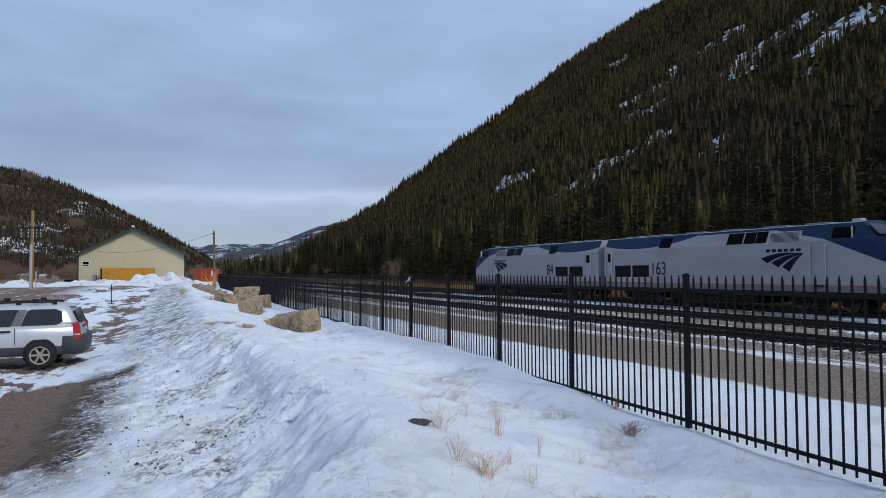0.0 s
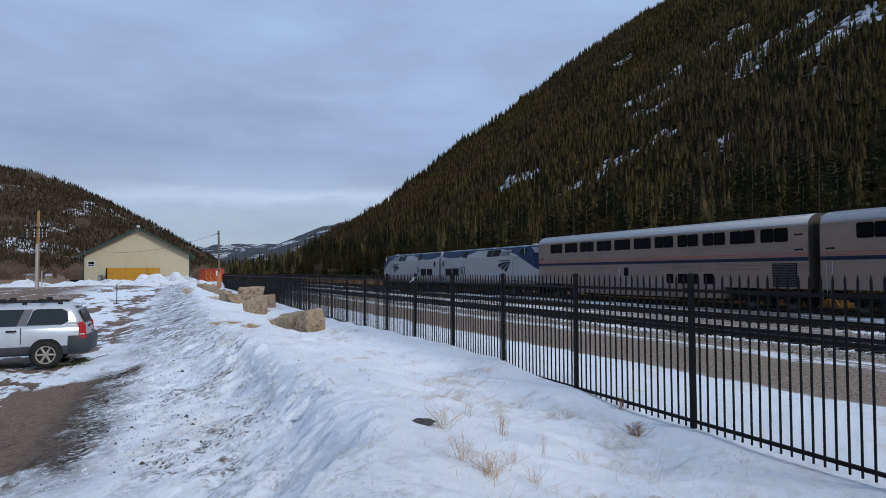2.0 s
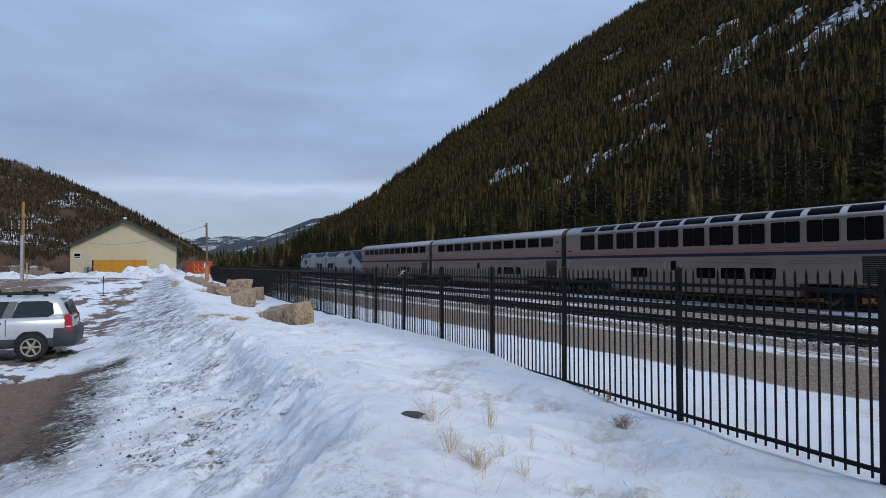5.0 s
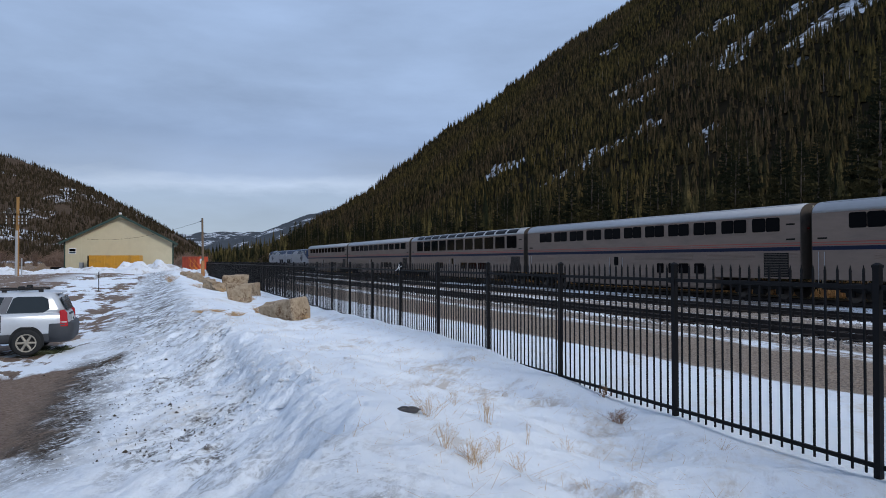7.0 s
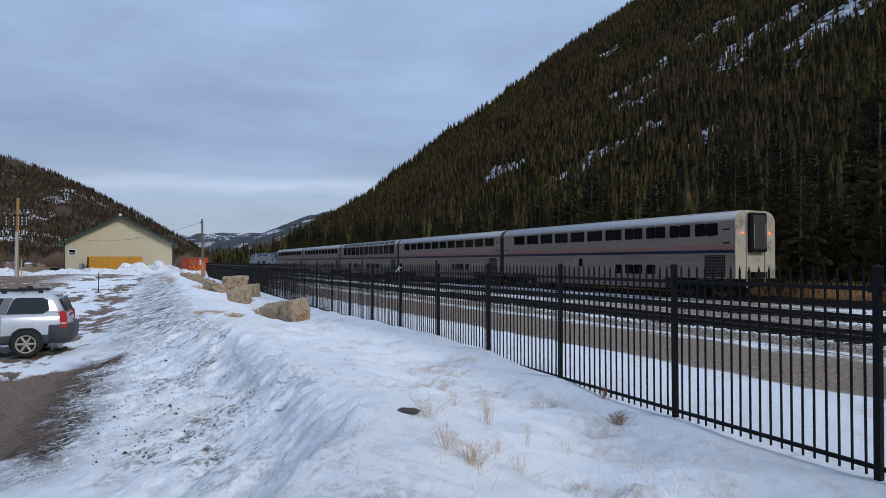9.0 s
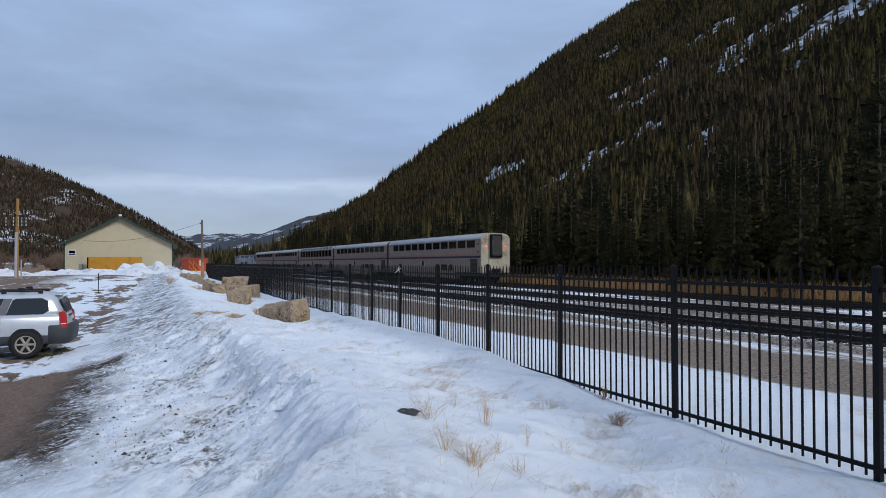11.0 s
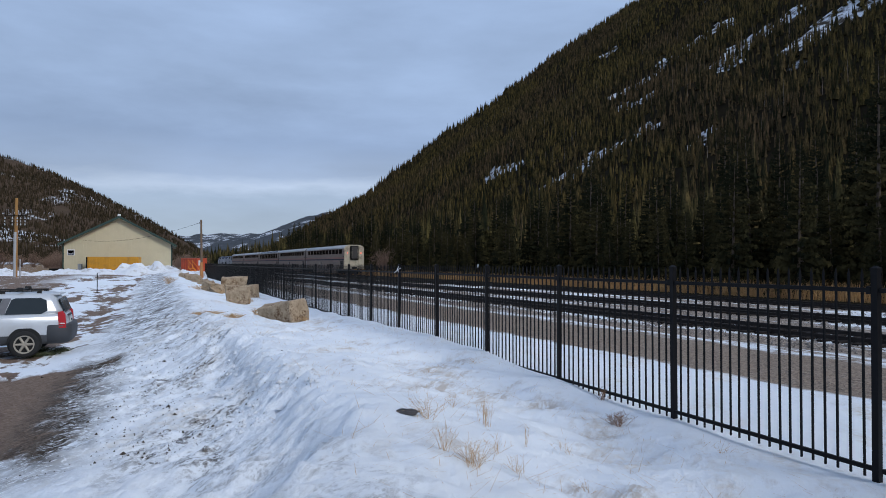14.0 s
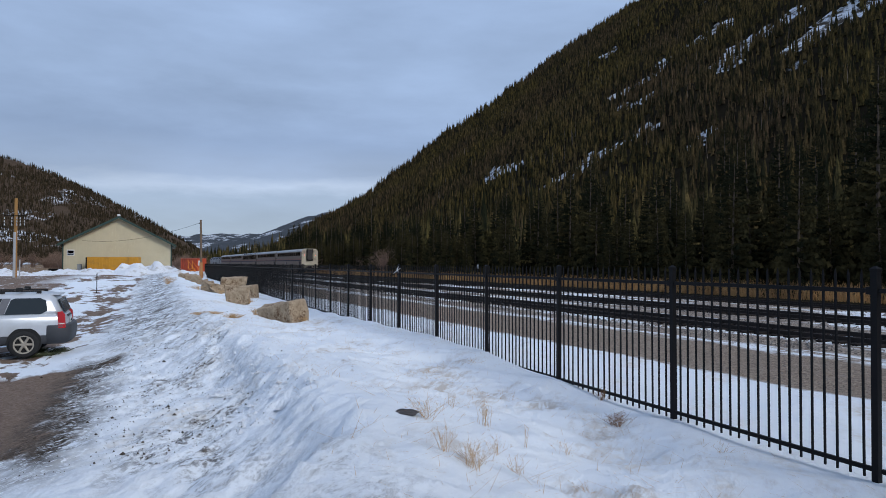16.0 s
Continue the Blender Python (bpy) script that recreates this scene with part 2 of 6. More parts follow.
def hill_left(x, y):
    s = np.clip(-x - 310, 0, None)
    top = 4 + 0.66 * s - 0.00052 * s ** 2 - 7 * smooth((-x - 550) / 70)
    front = smooth((y - 470 + 0.2 * (x + 450)) / 430)
    back = np.clip(y - 900, 0, None)
    z = top * front - 0.5 * back + 4 * lump(x, y, 120, 21) * front
    z = z - np.clip(x + 330, 0, None) * 0.35
    return z - 3


def hill_far(x, y):
    s = (x + 1300)
    top = 78 + 0.20 * np.clip(s, 0, 900) + 22 * lump(x, y * 0.2, 520, 31) + 9 * lump(x, y, 160, 32)
    return top * smooth((y - 1900) / 1150) - 0.4 * np.clip(y - 3100, 0, None) - 4


# ---- ground ----
class Nodes:
    """Short hand for building a material's nodes."""

    def __init__(self, name):
        self.m = bpy.data.materials.new(name)
        self.m.use_nodes = True
        self.nt = self.m.node_tree
        self.b = self.nt.nodes["Principled BSDF"]
        self.co = self.nt.nodes.new("ShaderNodeTexCoord").outputs["Object"]

    def put(self, socket, v):
        if isinstance(v, (int, float)):
            socket.default_value = v
        elif isinstance(v, tuple):
            socket.default_value = (*v, 1) if len(socket.default_value) == 4 and len(v) == 3 else v
        else:
            self.nt.links.new(v, socket)

    def math(self, op, a, b=0.0):
        n = self.nt.nodes.new("ShaderNodeMath")
        n.operation = op
        self.put(n.inputs[0], a)
        self.put(n.inputs[1], b)
        return n.outputs[0]

    def across(self, axis, offset=0.0):
        n = self.nt.nodes.new("ShaderNodeVectorMath")
        n.operation = "DOT_PRODUCT"
        self.put(n.inputs[0], self.co)
        self.put(n.inputs[1], axis)
        return self.math("ADD", n.outputs["Value"], offset)

    def noise(self, scale, detail=6, rough=0.55, stretch=None, turn=0.0, distortion=0.0):
        v = self.co
        if stretch:
            mp = self.nt.nodes.new("ShaderNodeMapping")
            mp.vector_type = "TEXTURE"
            mp.inputs["Rotation"].default_value = (0, 0, turn)
            mp.inputs["Scale"].default_value = stretch
            self.put(mp.inputs[0], v)
            v = mp.outputs[0]
        n = self.nt.nodes.new("ShaderNodeTexNoise")
        self.put(n.inputs["Vector"], v)
        n.inputs["Scale"].default_value, n.inputs["Detail"].default_value = scale, detail
        n.inputs["Roughness"].default_value, n.inputs["Distortion"].default_value = rough, distortion
        return n.outputs[0]

    def cells(self, scale, what="Color"):
        n = self.nt.nodes.new("ShaderNodeTexVoronoi")
        self.put(n.inputs["Vector"], self.co)
        n.inputs["Scale"].default_value = scale
        return n.outputs[what]

    def ramp(self, v, a, b, lo=0.0, hi=1.0):
        n = self.nt.nodes.new("ShaderNodeMapRange")
        self.put(n.inputs[0], v)
        for i, x in enumerate((a, b, lo, hi)):
            n.inputs[i + 1].default_value = x
        return n.outputs[0]

    def band(self, v, a, b, soft):
        return self.math("MULTIPLY", self.ramp(v, a - soft, a + soft), self.ramp(v, b - soft, b + soft, 1, 0))

    def mix(self, f, a, b):
        n = self.nt.nodes.new("ShaderNodeMix")
        n.data_type = "RGBA"
        self.put(n.inputs[0], f)
        self.put(n.inputs[6], a)
        self.put(n.inputs[7], b)
        return n.outputs[2]

    def bump(self, h, strength, distance):
        n = self.nt.nodes.new("ShaderNodeBump")
        n.inputs["Strength"].default_value, n.inputs["Distance"].default_value = strength, distance
        self.put(n.inputs["Height"], h)
        self.put(self.b.inputs["Normal"], n.outputs[0])


def ground_material():
    n = Nodes("snow_gravel_ground")
    along = math.atan2(FV.y, FV.x)
    u = n.across((0.916, 0.4012, 0), -(FX * 0.916 + FY * 0.4012))
    d = n.across((TN[0], TN[1], 0))
    v = n.across((-0.4012, 0.916, 0), FX * 0.4012 - FY * 0.916)
    wide = n.noise(0.32, 5, 0.6, (2.6, 1, 1), along)
    mid = n.noise(1.3, 7, 0.65, (1.8, 1, 1), along, 0.4)
    fine = n.noise(9, 6, 0.65)
    streak = n.noise(3.4, 9, 0.76, (1.0, 1.9, 1), along + 0.5, 0.8)
    # plain surfaces
    snow = n.mix(n.ramp(mid, 0.3, 0.7), (0.85, 0.90, 0.955), (0.91, 0.945, 0.98))
    snow = n.mix(n.math("MULTIPLY", n.ramp(n.noise(0.9, 6, 0.6, (2.2, 1, 1), along - 0.6), 0.54, 0.70), n.ramp(fine, 0.36, 0.66)), snow, (0.70, 0.64, 0.56))
    pebble = n.cells(26)
    grit = n.mix(n.ramp(fine, 0.3, 0.7), (0.10, 0.062, 0.042), (0.20, 0.138, 0.100))
    gravel = n.mix(n.ramp(pebble, 0.0, 1.0), grit, (0.27, 0.20, 0.155))
    gravel = n.mix(n.ramp(mid, 0.55, 0.75), gravel, (0.085, 0.054, 0.039))
    stones = n.cells(17)
    ballast = n.mix(n.ramp(stones, 0.1, 0.9), (0.085, 0.066, 0.054), (0.48, 0.40, 0.33))
    dirt = n.mix(n.ramp(fine, 0.35, 0.7), (0.035, 0.027, 0.02), (0.14, 0.11, 0.085))
    straw = n.mix(n.ramp(streak, 0.3, 0.7), (0.30, 0.185, 0.085), (0.13, 0.08, 0.042))
    # lot: bare gravel with patches of packed snow
    wob = n.math("MULTIPLY", n.math("SUBTRACT", mid, 0.5), 3.2)
    uw = n.math("ADD", u, wob)
    bare = n.ramp(n.math("ADD", wide, n.math("MULTIPLY", n.math("SUBTRACT", mid, 0.5), 0.55)), 0.515, 0.545)
    bare = n.math("MAXIMUM", bare, n.math("MULTIPLY", n.band(uw, -8.8, -7.0, 0.06), n.band(n.math("ADD", v, wob), 4.8, 11.5, 0.2)))
    near_lot = n.ramp(n.math("ADD", v, wob), 4.2, 4.7)
    bare = n.math("MULTIPLY", bare, near_lot)
    lot = n.mix(bare, snow, gravel)
    lot = n.mix(n.math("MULTIPLY", n.ramp(v, 26, 40), n.ramp(u, -12, -15)), lot, n.mix(n.ramp(mid, 0.56, 0.66), gravel, snow))
    # dirt thrown up along the toe, streaks and specks on the cut face, a stained lip at the near end
    uf = n.math("ADD", u, n.math("ADD", n.math("MULTIPLY", n.ramp(v, -0.4, 2.8, 1, 0), 1.0), n.math("MULTIPLY", n.math("SUBTRACT", mid, 0.5), 1.5)))
    drag = n.noise(3.2, 10, 0.76, (1.9, 0.85, 1), along - 0.95, 0.5)
    speck = n.noise(15, 5, 0.7, (1.4, 0.85, 1), along - 0.95)
    toe = n.math("MULTIPLY", n.math("MULTIPLY", n.ramp(drag, 0.36, 0.48), n.ramp(speck, 0.36, 0.48)), n.band(uf, -7.45, -6.45, 0.3))
    toe = n.math("MULTIPLY", toe, n.band(n.math("ADD", v, wob), 4.2, 12.5, 0.8))
    patch = n.ramp(n.noise(0.75, 4, 0.55, (1.6, 1, 1), along), 0.43, 0.58)
    face = n.math("MULTIPLY", n.math("MULTIPLY", n.ramp(drag, 0.45, 0.56), n.ramp(speck, 0.44, 0.54)), n.math("MULTIPLY", n.math("MULTIPLY", n.band(uf, -6.0, -4.45, 0.3), n.ramp(v, 1.6, 3.4)), patch))
    older = n.math("MULTIPLY", n.math("MULTIPLY", n.ramp(drag, 0.45, 0.55), n.ramp(v, 11, 17)), n.band(uf, -7.0, -5.0, 0.5))
    lip = n.math("MULTIPLY", n.math("MULTIPLY", n.ramp(drag, 0.44, 0.56), n.ramp(speck, 0.42, 0.54)), n.math("MULTIPLY", n.band(u, -5.0, -4.2, 0.3), n.band(v, -1.6, 1.2, 0.3)))
    col = n.mix(n.ramp(uw, -7.2, -6.7), lot, snow)
    col = n.mix(n.math("MULTIPLY", n.math("MULTIPLY", n.ramp(drag, 0.40, 0.60), 0.12), n.band(uf, -6.3, -4.4, 0.4)), col, (0.50, 0.47, 0.44))
    col = n.mix(n.math("MAXIMUM", toe, n.math("MAXIMUM", n.math("MAXIMUM", n.math("MULTIPLY", face, 0.92), n.math("MULTIPLY", older, 0.8)), n.math("MULTIPLY", lip, 0.55))), col, dirt)
    # straw and stains in the field beside the fence
    tuft = n.math("MULTIPLY", n.math("MULTIPLY", n.ramp(n.noise(0.8, 7, 0.7, (1.8, 0.8, 1), along - 0.95), 0.51, 0.62), n.ramp(n.noise(7, 8, 0.75, (2.6, 0.7, 1), along - 0.9), 0.43, 0.55)), n.band(u, -3.6, -0.5, 0.4))
    col = n.mix(n.math("MULTIPLY", tuft, 0.62), col, (0.42, 0.33, 0.24))
    # beyond the fence
    dw = n.math("ADD", d, n.math("MULTIPLY", n.math("SUBTRACT", mid, 0.5), 1.3))
    lane = n.mix(n.ramp(pebble, 0.1, 0.9), n.mix(n.ramp(mid, 0.35, 0.65), (0.17, 0.128, 0.098), (0.235, 0.18, 0.14)), (0.39, 0.315, 0.25))
    col = n.mix(n.ramp(dw, 9.4, 9.6), col, lane)
    # ballast is darker in a strip along each track
    dark_strip = n.math("MAXIMUM", n.band(d, 17.9, 20.3, 0.3), n.math("MAXIMUM", n.band(d, 23.8, 26.4, 0.3), n.band(d, 30.8, 33.8, 0.3)))
    ballast = n.mix(n.math("MULTIPLY", dark_strip, 0.45), ballast, (0.030, 0.024, 0.020))
    bed = n.ramp(dw, 14.6, 15.0)
    col = n.mix(bed, col, ballast)
    broken = n.ramp(n.noise(1.5, 7, 0.7, (2.2, 1, 1), math.atan2(TD[1], TD[0])), 0.40, 0.48)
    line = n.math("MULTIPLY", n.math("MAXIMUM", n.band(dw, 12.95, 14.05, 0.2), n.math("MULTIPLY", n.band(dw, 14.75, 15.7, 0.2), n.ramp(wide, 0.38, 0.48))), broken)
    drift = n.math("MULTIPLY", n.band(dw, 17.0, 34.6, 0.4), n.ramp(n.noise(0.62, 7, 0.66, (5.5, 1, 1), math.atan2(TD[1], TD[0])), 0.485, 0.545))
    rim = n.band(dw, 34.5, 36.2, 0.3)
    cover = n.math("MULTIPLY", n.math("MAXIMUM", n.math("MAXIMUM", line, drift), rim), n.ramp(fine, 0.28, 0.42))
    right = n.ramp(u, 0.8, 1.6)
    col = n.mix(n.math("MULTIPLY", cover, right), col, snow)
    col = n.mix(n.ramp(dw, 36.2, 37.0), col, straw)
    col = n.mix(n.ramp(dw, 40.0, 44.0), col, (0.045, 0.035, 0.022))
    yard = n.math("MULTIPLY", n.ramp(v, 70, 100), n.ramp(u, -2, -8))
    col = n.mix(n.math("MULTIPLY", yard, n.ramp(wide, 0.42, 0.5)), col, straw)
    n.put(n.b.inputs["Base Color"], col)
    n.b.inputs["Roughness"].default_value = 0.78
    n.b.inputs["Specular IOR Level"].default_value = 0.12
    rough = n.math("ADD", n.math("ADD", n.noise(4, 9, 0.74, (1.5, 1, 1), along - 0.5), n.math("ADD", n.math("MULTIPLY", n.noise(1.4, 5, 0.6), 1.2), n.math("MULTIPLY", n.noise(19, 6, 0.72), 0.24))), n.math("MULTIPLY", n.cells(17, "Distance"), n.math("MULTIPLY", n.ramp(d, 9.0, 10.0), 0.8)))
    n.bump(rough, 0.9, 0.085)
    return n.m


def make_ground():
    def graded(lo, a, b, hi, step, grow):
        """Even steps from a to b, growing ever wider outside."""
        n1, n0 = (int(math.log(1 + abs(q) * grow / step) / math.log(1 + grow)) + 1 for q in (hi - b, a - lo))
        tail = lambda n: step * ((1 + grow) ** np.arange(1, n + 1) - 1) / grow
        return np.concatenate([a - tail(n0)[::-1], np.arange(a, b, step), b + tail(n1)])

    xs, ys = graded(-2600, -7.5, 4.5, 2600, 0.055, 0.038), graded(-400, 3.6, 13.0, 4300, 0.055, 0.038)
    X, Y = np.meshgrid(xs, ys)
    Z = ground_height(X, Y)
    nx, ny = len(xs), len(ys)
    i = (np.arange(ny - 1)[:, None] * nx + np.arange(nx - 1)[None]).ravel()
    F = np.stack([i, i + 1, i + nx + 1, i + nx], 1)
    me = mesh_from("ground", np.stack([X.ravel(), Y.ravel(), Z.ravel()], 1), F, [ground_material()])
    tagged(new("ground", me), "snow-covered ground with bare gravel lot and ploughed bank", "ground", kind="structure")


make_ground()


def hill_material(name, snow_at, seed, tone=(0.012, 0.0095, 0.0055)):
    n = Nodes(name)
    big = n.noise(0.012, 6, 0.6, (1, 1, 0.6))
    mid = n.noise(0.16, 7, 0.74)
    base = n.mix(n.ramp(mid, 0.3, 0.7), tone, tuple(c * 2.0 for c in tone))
    snowy = n.math("MULTIPLY", n.ramp(big, snow_at, snow_at + 0.05), n.ramp(mid, 0.44, 0.54))
    n.put(n.b.inputs["Base Color"], n.mix(snowy, base, (0.66, 0.70, 0.76)))
    n.b.inputs["Roughness"].default_value = 0.95
    n.b.inputs["Specular IOR Level"].default_value = 0.03
    return n.m


# snowy clearings that climb the slope: across and along at both ends, half width
CLEARINGS = [(201, 350, 210, 331, 3.6), (187, 269, 191, 260, 3.5), (192, 248, 204, 255, 4), (204, 255, 205, 239, 3.6), (205, 239, 213, 230, 3.6), (199, 186, 205, 186, 2.4),
             (278, 321, 293, 306, 4.5), (255, 292, 248, 268, 3.0), (314, 316, 332, 308, 5), (332, 308, 339, 290, 5), (258, 225, 290, 241, 4.8), (290, 241, 300, 221, 5.2),
             (263, 187, 284, 180, 4.0), (278, 188, 284, 166, 3.0), (371, 450, 377, 441, 3)]


def openings(x, y):
    d = x * TN[0] + y * TN[1]
    s = x * TD[0] + y * TD[1]
    c = np.zeros_like(x)
    for d0, s0, d1, s1, half in CLEARINGS:
        ln = math.hypot(d1 - d0, s1 - s0)
        t = np.clip(((d - d0) * (d1 - d0) + (s - s0) * (s1 - s0)) / ln ** 2, 0, 1)
        gap = np.hypot(d - d0 - t * (d1 - d0), s - s0 - t * (s1 - s0))
        c = np.maximum(c, 1 - gap / (1.7 * half * (1 + 0.45 * lump(x, y, 31, 17))))
    return c


def make_hill(name, f, xs, ys, mats, label, clear=None):
    X, Y = np.meshgrid(xs, ys)
    Z = np.maximum(f(X, Y), -6)
    nx, ny = len(xs), len(ys)
    i = (np.arange(ny - 1)[:, None] * nx + np.arange(nx - 1)[None]).ravel()
    F = np.stack([i, i + 1, i + nx + 1, i + nx], 1)
    which = None
    if clear:
        cx, cy = (X[:-1, :-1] + X[1:, 1:]).ravel() / 2, (Y[:-1, :-1] + Y[1:, 1:]).ravel() / 2
        c = clear(cx, cy)
        which = ((c > 0) & (c + 0.3 * lump(cx, cy, 12, 27) > 0.12)).astype(int)
    me = mesh_from(name, np.stack([X.ravel(), Y.ravel(), Z.ravel()], 1), F, mats, which)
    return tagged(new(name, me), label, "mountain", kind="structure")


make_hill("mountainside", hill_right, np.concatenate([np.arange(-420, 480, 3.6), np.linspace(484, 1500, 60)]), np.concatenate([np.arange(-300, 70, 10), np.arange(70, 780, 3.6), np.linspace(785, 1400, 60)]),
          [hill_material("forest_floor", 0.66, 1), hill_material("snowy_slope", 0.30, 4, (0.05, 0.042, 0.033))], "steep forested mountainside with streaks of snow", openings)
make_hill("left_mountain", hill_left, np.linspace(-1500, -60, 180), np.linspace(380, 1500, 140),
          [hill_material("brown_slope", 0.55, 2, (0.052, 0.037, 0.026))], "brown forested mountain with snowy gullies")
make_hill("far_mountain", hill_far, np.linspace(-2600, 900, 220), np.linspace(1850, 4000, 120),
          [hill_material("far_slope", 0.55, 3, (0.045, 0.05, 0.056))], "distant snow-dusted mountain ridge")


# ---- trees ----
def needle_material(name, dark, light, russet, scale, zone=0.011, fleck=0.55):
    """Each tree has a tint of its own; whole stands lean to olive or to russet."""
    n = Nodes(name)
    tree = n.noise(scale, 2, 0.5, (1, 1, 3))
    stand = n.ramp(n.noise(zone, 4, 0.6), 0.42, 0.60)
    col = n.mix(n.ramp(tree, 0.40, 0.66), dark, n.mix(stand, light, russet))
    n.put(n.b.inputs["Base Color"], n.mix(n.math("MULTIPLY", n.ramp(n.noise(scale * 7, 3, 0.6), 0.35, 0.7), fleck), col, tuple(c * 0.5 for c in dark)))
    n.b.inputs["Roughness"].default_value = 0.9
    n.b.inputs["Specular IOR Level"].default_value = 0.05
    return n.m


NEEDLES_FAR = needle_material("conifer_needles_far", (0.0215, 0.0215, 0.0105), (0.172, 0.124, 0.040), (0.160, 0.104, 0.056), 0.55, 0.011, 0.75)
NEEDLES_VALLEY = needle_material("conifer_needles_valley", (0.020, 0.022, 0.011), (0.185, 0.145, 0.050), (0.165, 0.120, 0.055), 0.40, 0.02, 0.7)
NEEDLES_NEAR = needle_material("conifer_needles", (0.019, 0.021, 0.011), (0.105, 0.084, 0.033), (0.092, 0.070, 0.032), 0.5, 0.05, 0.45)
BARK = material("conifer_bark", (0.10, 0.075, 0.055), 0.9, vary=0.4, scale=6)
TWIG = material("bare_twigs", (0.20, 0.13, 0.095), 0.9, vary=0.35, scale=3)


def skirts(P, H, R, tiers, k, rng):
    """Many small conifers as one set of triangles: jagged skirts stacked on each tree's axis."""
    n = len(P)
    V, F = [], []
    base = 0
    for t in range(tiers):
        a = t / tiers
        zb = H * (0.06 + 0.80 * a)
        zt = np.minimum(H * (0.06 + 0.80 * a) + H * (1.75 / tiers) * (1.25 if t == tiers - 1 else 1.0), H * 1.02)
        rr = R * (1 - a) ** 0.85 + 0.05 * R
        ph = rng.uniform(0, 6.28, n)
        apex = np.stack([P[:, 0] + rng.normal(0, 0.05, n) * R, P[:, 1] + rng.normal(0, 0.05, n) * R, P[:, 2] + zt], 1)
        ring = []
        for j in range(k):
            ang = ph + 2 * np.pi * j / k
            r = rr * rng.uniform(0.62, 1.2, n) * (1.0 if j % 2 else 0.72)
            ring.append(np.stack([P[:, 0] + np.cos(ang) * r, P[:, 1] + np.sin(ang) * r, P[:, 2] + zb + rng.uniform(-0.05, 0.05, n) * H - (0.03 * H if j % 2 else 0)], 1))
        block = np.stack([apex] + ring, 1).reshape(-1, 3)
        i0 = base + np.arange(n) * (k + 1)
        for j in range(k):
            F.append(np.stack([i0, i0 + 1 + j, i0 + 1 + (j + 1) % k], 1))
        V.append(block)
        base += n * (k + 1)
    return np.concatenate(V), np.concatenate(F)


def woods(name, label, f, n, xr, yr, keep, hr, tiers, k, mat, slim=0.17):
    rng = np.random.RandomState(len(name) * 13 + n % 97)
    x, y = rng.uniform(*xr, n), rng.uniform(*yr, n)
    z = f(x, y)
    ok = keep(x, y, z)
    x, y, z = x[ok], y[ok], z[ok]
    H = rng.uniform(hr[0], hr[1], len(x)) * rng.choice([0.6, 0.85, 1.0, 1.0, 1.2], len(x))
    V, F = skirts(np.stack([x, y, z - 0.2], 1), H, H * slim * rng.uniform(0.8, 1.25, len(x)), tiers, k, rng)
    me = mesh_from(name, V, F, [mat], smooth_shade=False)
    tagged(new(name, me), label, "forest", kind="stuff")
    return len(x)


def seen_fan(x, y, lo, hi):
    return (y > 20) & (x > lo * y - 25) & (x < hi * y + 25)


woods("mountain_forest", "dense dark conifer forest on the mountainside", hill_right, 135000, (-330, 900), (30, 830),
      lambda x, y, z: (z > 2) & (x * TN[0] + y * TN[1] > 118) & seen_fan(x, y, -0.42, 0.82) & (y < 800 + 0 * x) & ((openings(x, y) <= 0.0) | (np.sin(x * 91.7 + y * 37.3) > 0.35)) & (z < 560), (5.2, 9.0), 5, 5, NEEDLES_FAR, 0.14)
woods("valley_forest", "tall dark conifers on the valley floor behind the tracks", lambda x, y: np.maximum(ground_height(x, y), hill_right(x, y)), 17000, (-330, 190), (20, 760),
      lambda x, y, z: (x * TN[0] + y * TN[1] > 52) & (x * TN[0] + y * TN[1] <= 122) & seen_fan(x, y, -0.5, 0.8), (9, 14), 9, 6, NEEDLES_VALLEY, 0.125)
woods("left_forest", "brownish conifer forest on the far slope", hill_left, 50000, (-900, -180), (480, 960),
      lambda x, y, z: (z > 3) & seen_fan(x, y, -0.78, -0.3) & (lump(x, y, 60, 41) > -0.75), (3.6, 6.2), 3, 4, needle_material("brown_needles", (0.036, 0.029, 0.017), (0.090, 0.064, 0.036), (0.105, 0.072, 0.045), 0.2), 0.16)


def snags():
    """Bare pale trunks of dead trees that stand among the living ones."""
    rng = np.random.RandomState(8)
    x, y = rng.uniform(-200, 420, 9000), rng.uniform(60, 640, 9000)
    z = hill_right(x, y)
    ok = (z > 1) & (x * TN[0] + y * TN[1] > 100) & seen_fan(x, y, -0.42, 0.75) & (lump(x, y, 90, 61) > 0.1)
    x, y, z = x[ok][:450], y[ok][:450], z[ok][:450]
    n = len(x)
    h, r = rng.uniform(6, 13, n), rng.uniform(0.07, 0.14, n)
    lean = rng.normal(0, 0.04, (n, 2))
    ring = [np.stack([x + np.cos(q * 2.094) * r, y + np.sin(q * 2.094) * r, z - 0.3], 1) for q in range(3)]
    V = np.stack(ring + [np.stack([x + lean[:, 0] * h, y + lean[:, 1] * h, z + h], 1)], 1).reshape(-1, 3)
    i = np.arange(n) * 4
    F = np.concatenate([np.stack([i + q, i + (q + 1) % 3, i + 3], 1) for q in range(3)])
    me = mesh_from("dead_trunk", V, F, [material("weathered_deadwood", (0.17, 0.14, 0.115), 0.9, vary=0.3, scale=0.4)], smooth_shade=False)
    tagged(new("dead_trunk", me), "bare grey trunks of dead conifers on the slope", "dead trees", kind="stuff")


snags()


def gz(x, y):
    return float(ground_height(np.array([float(x)]), np.array([float(y)]))[0])


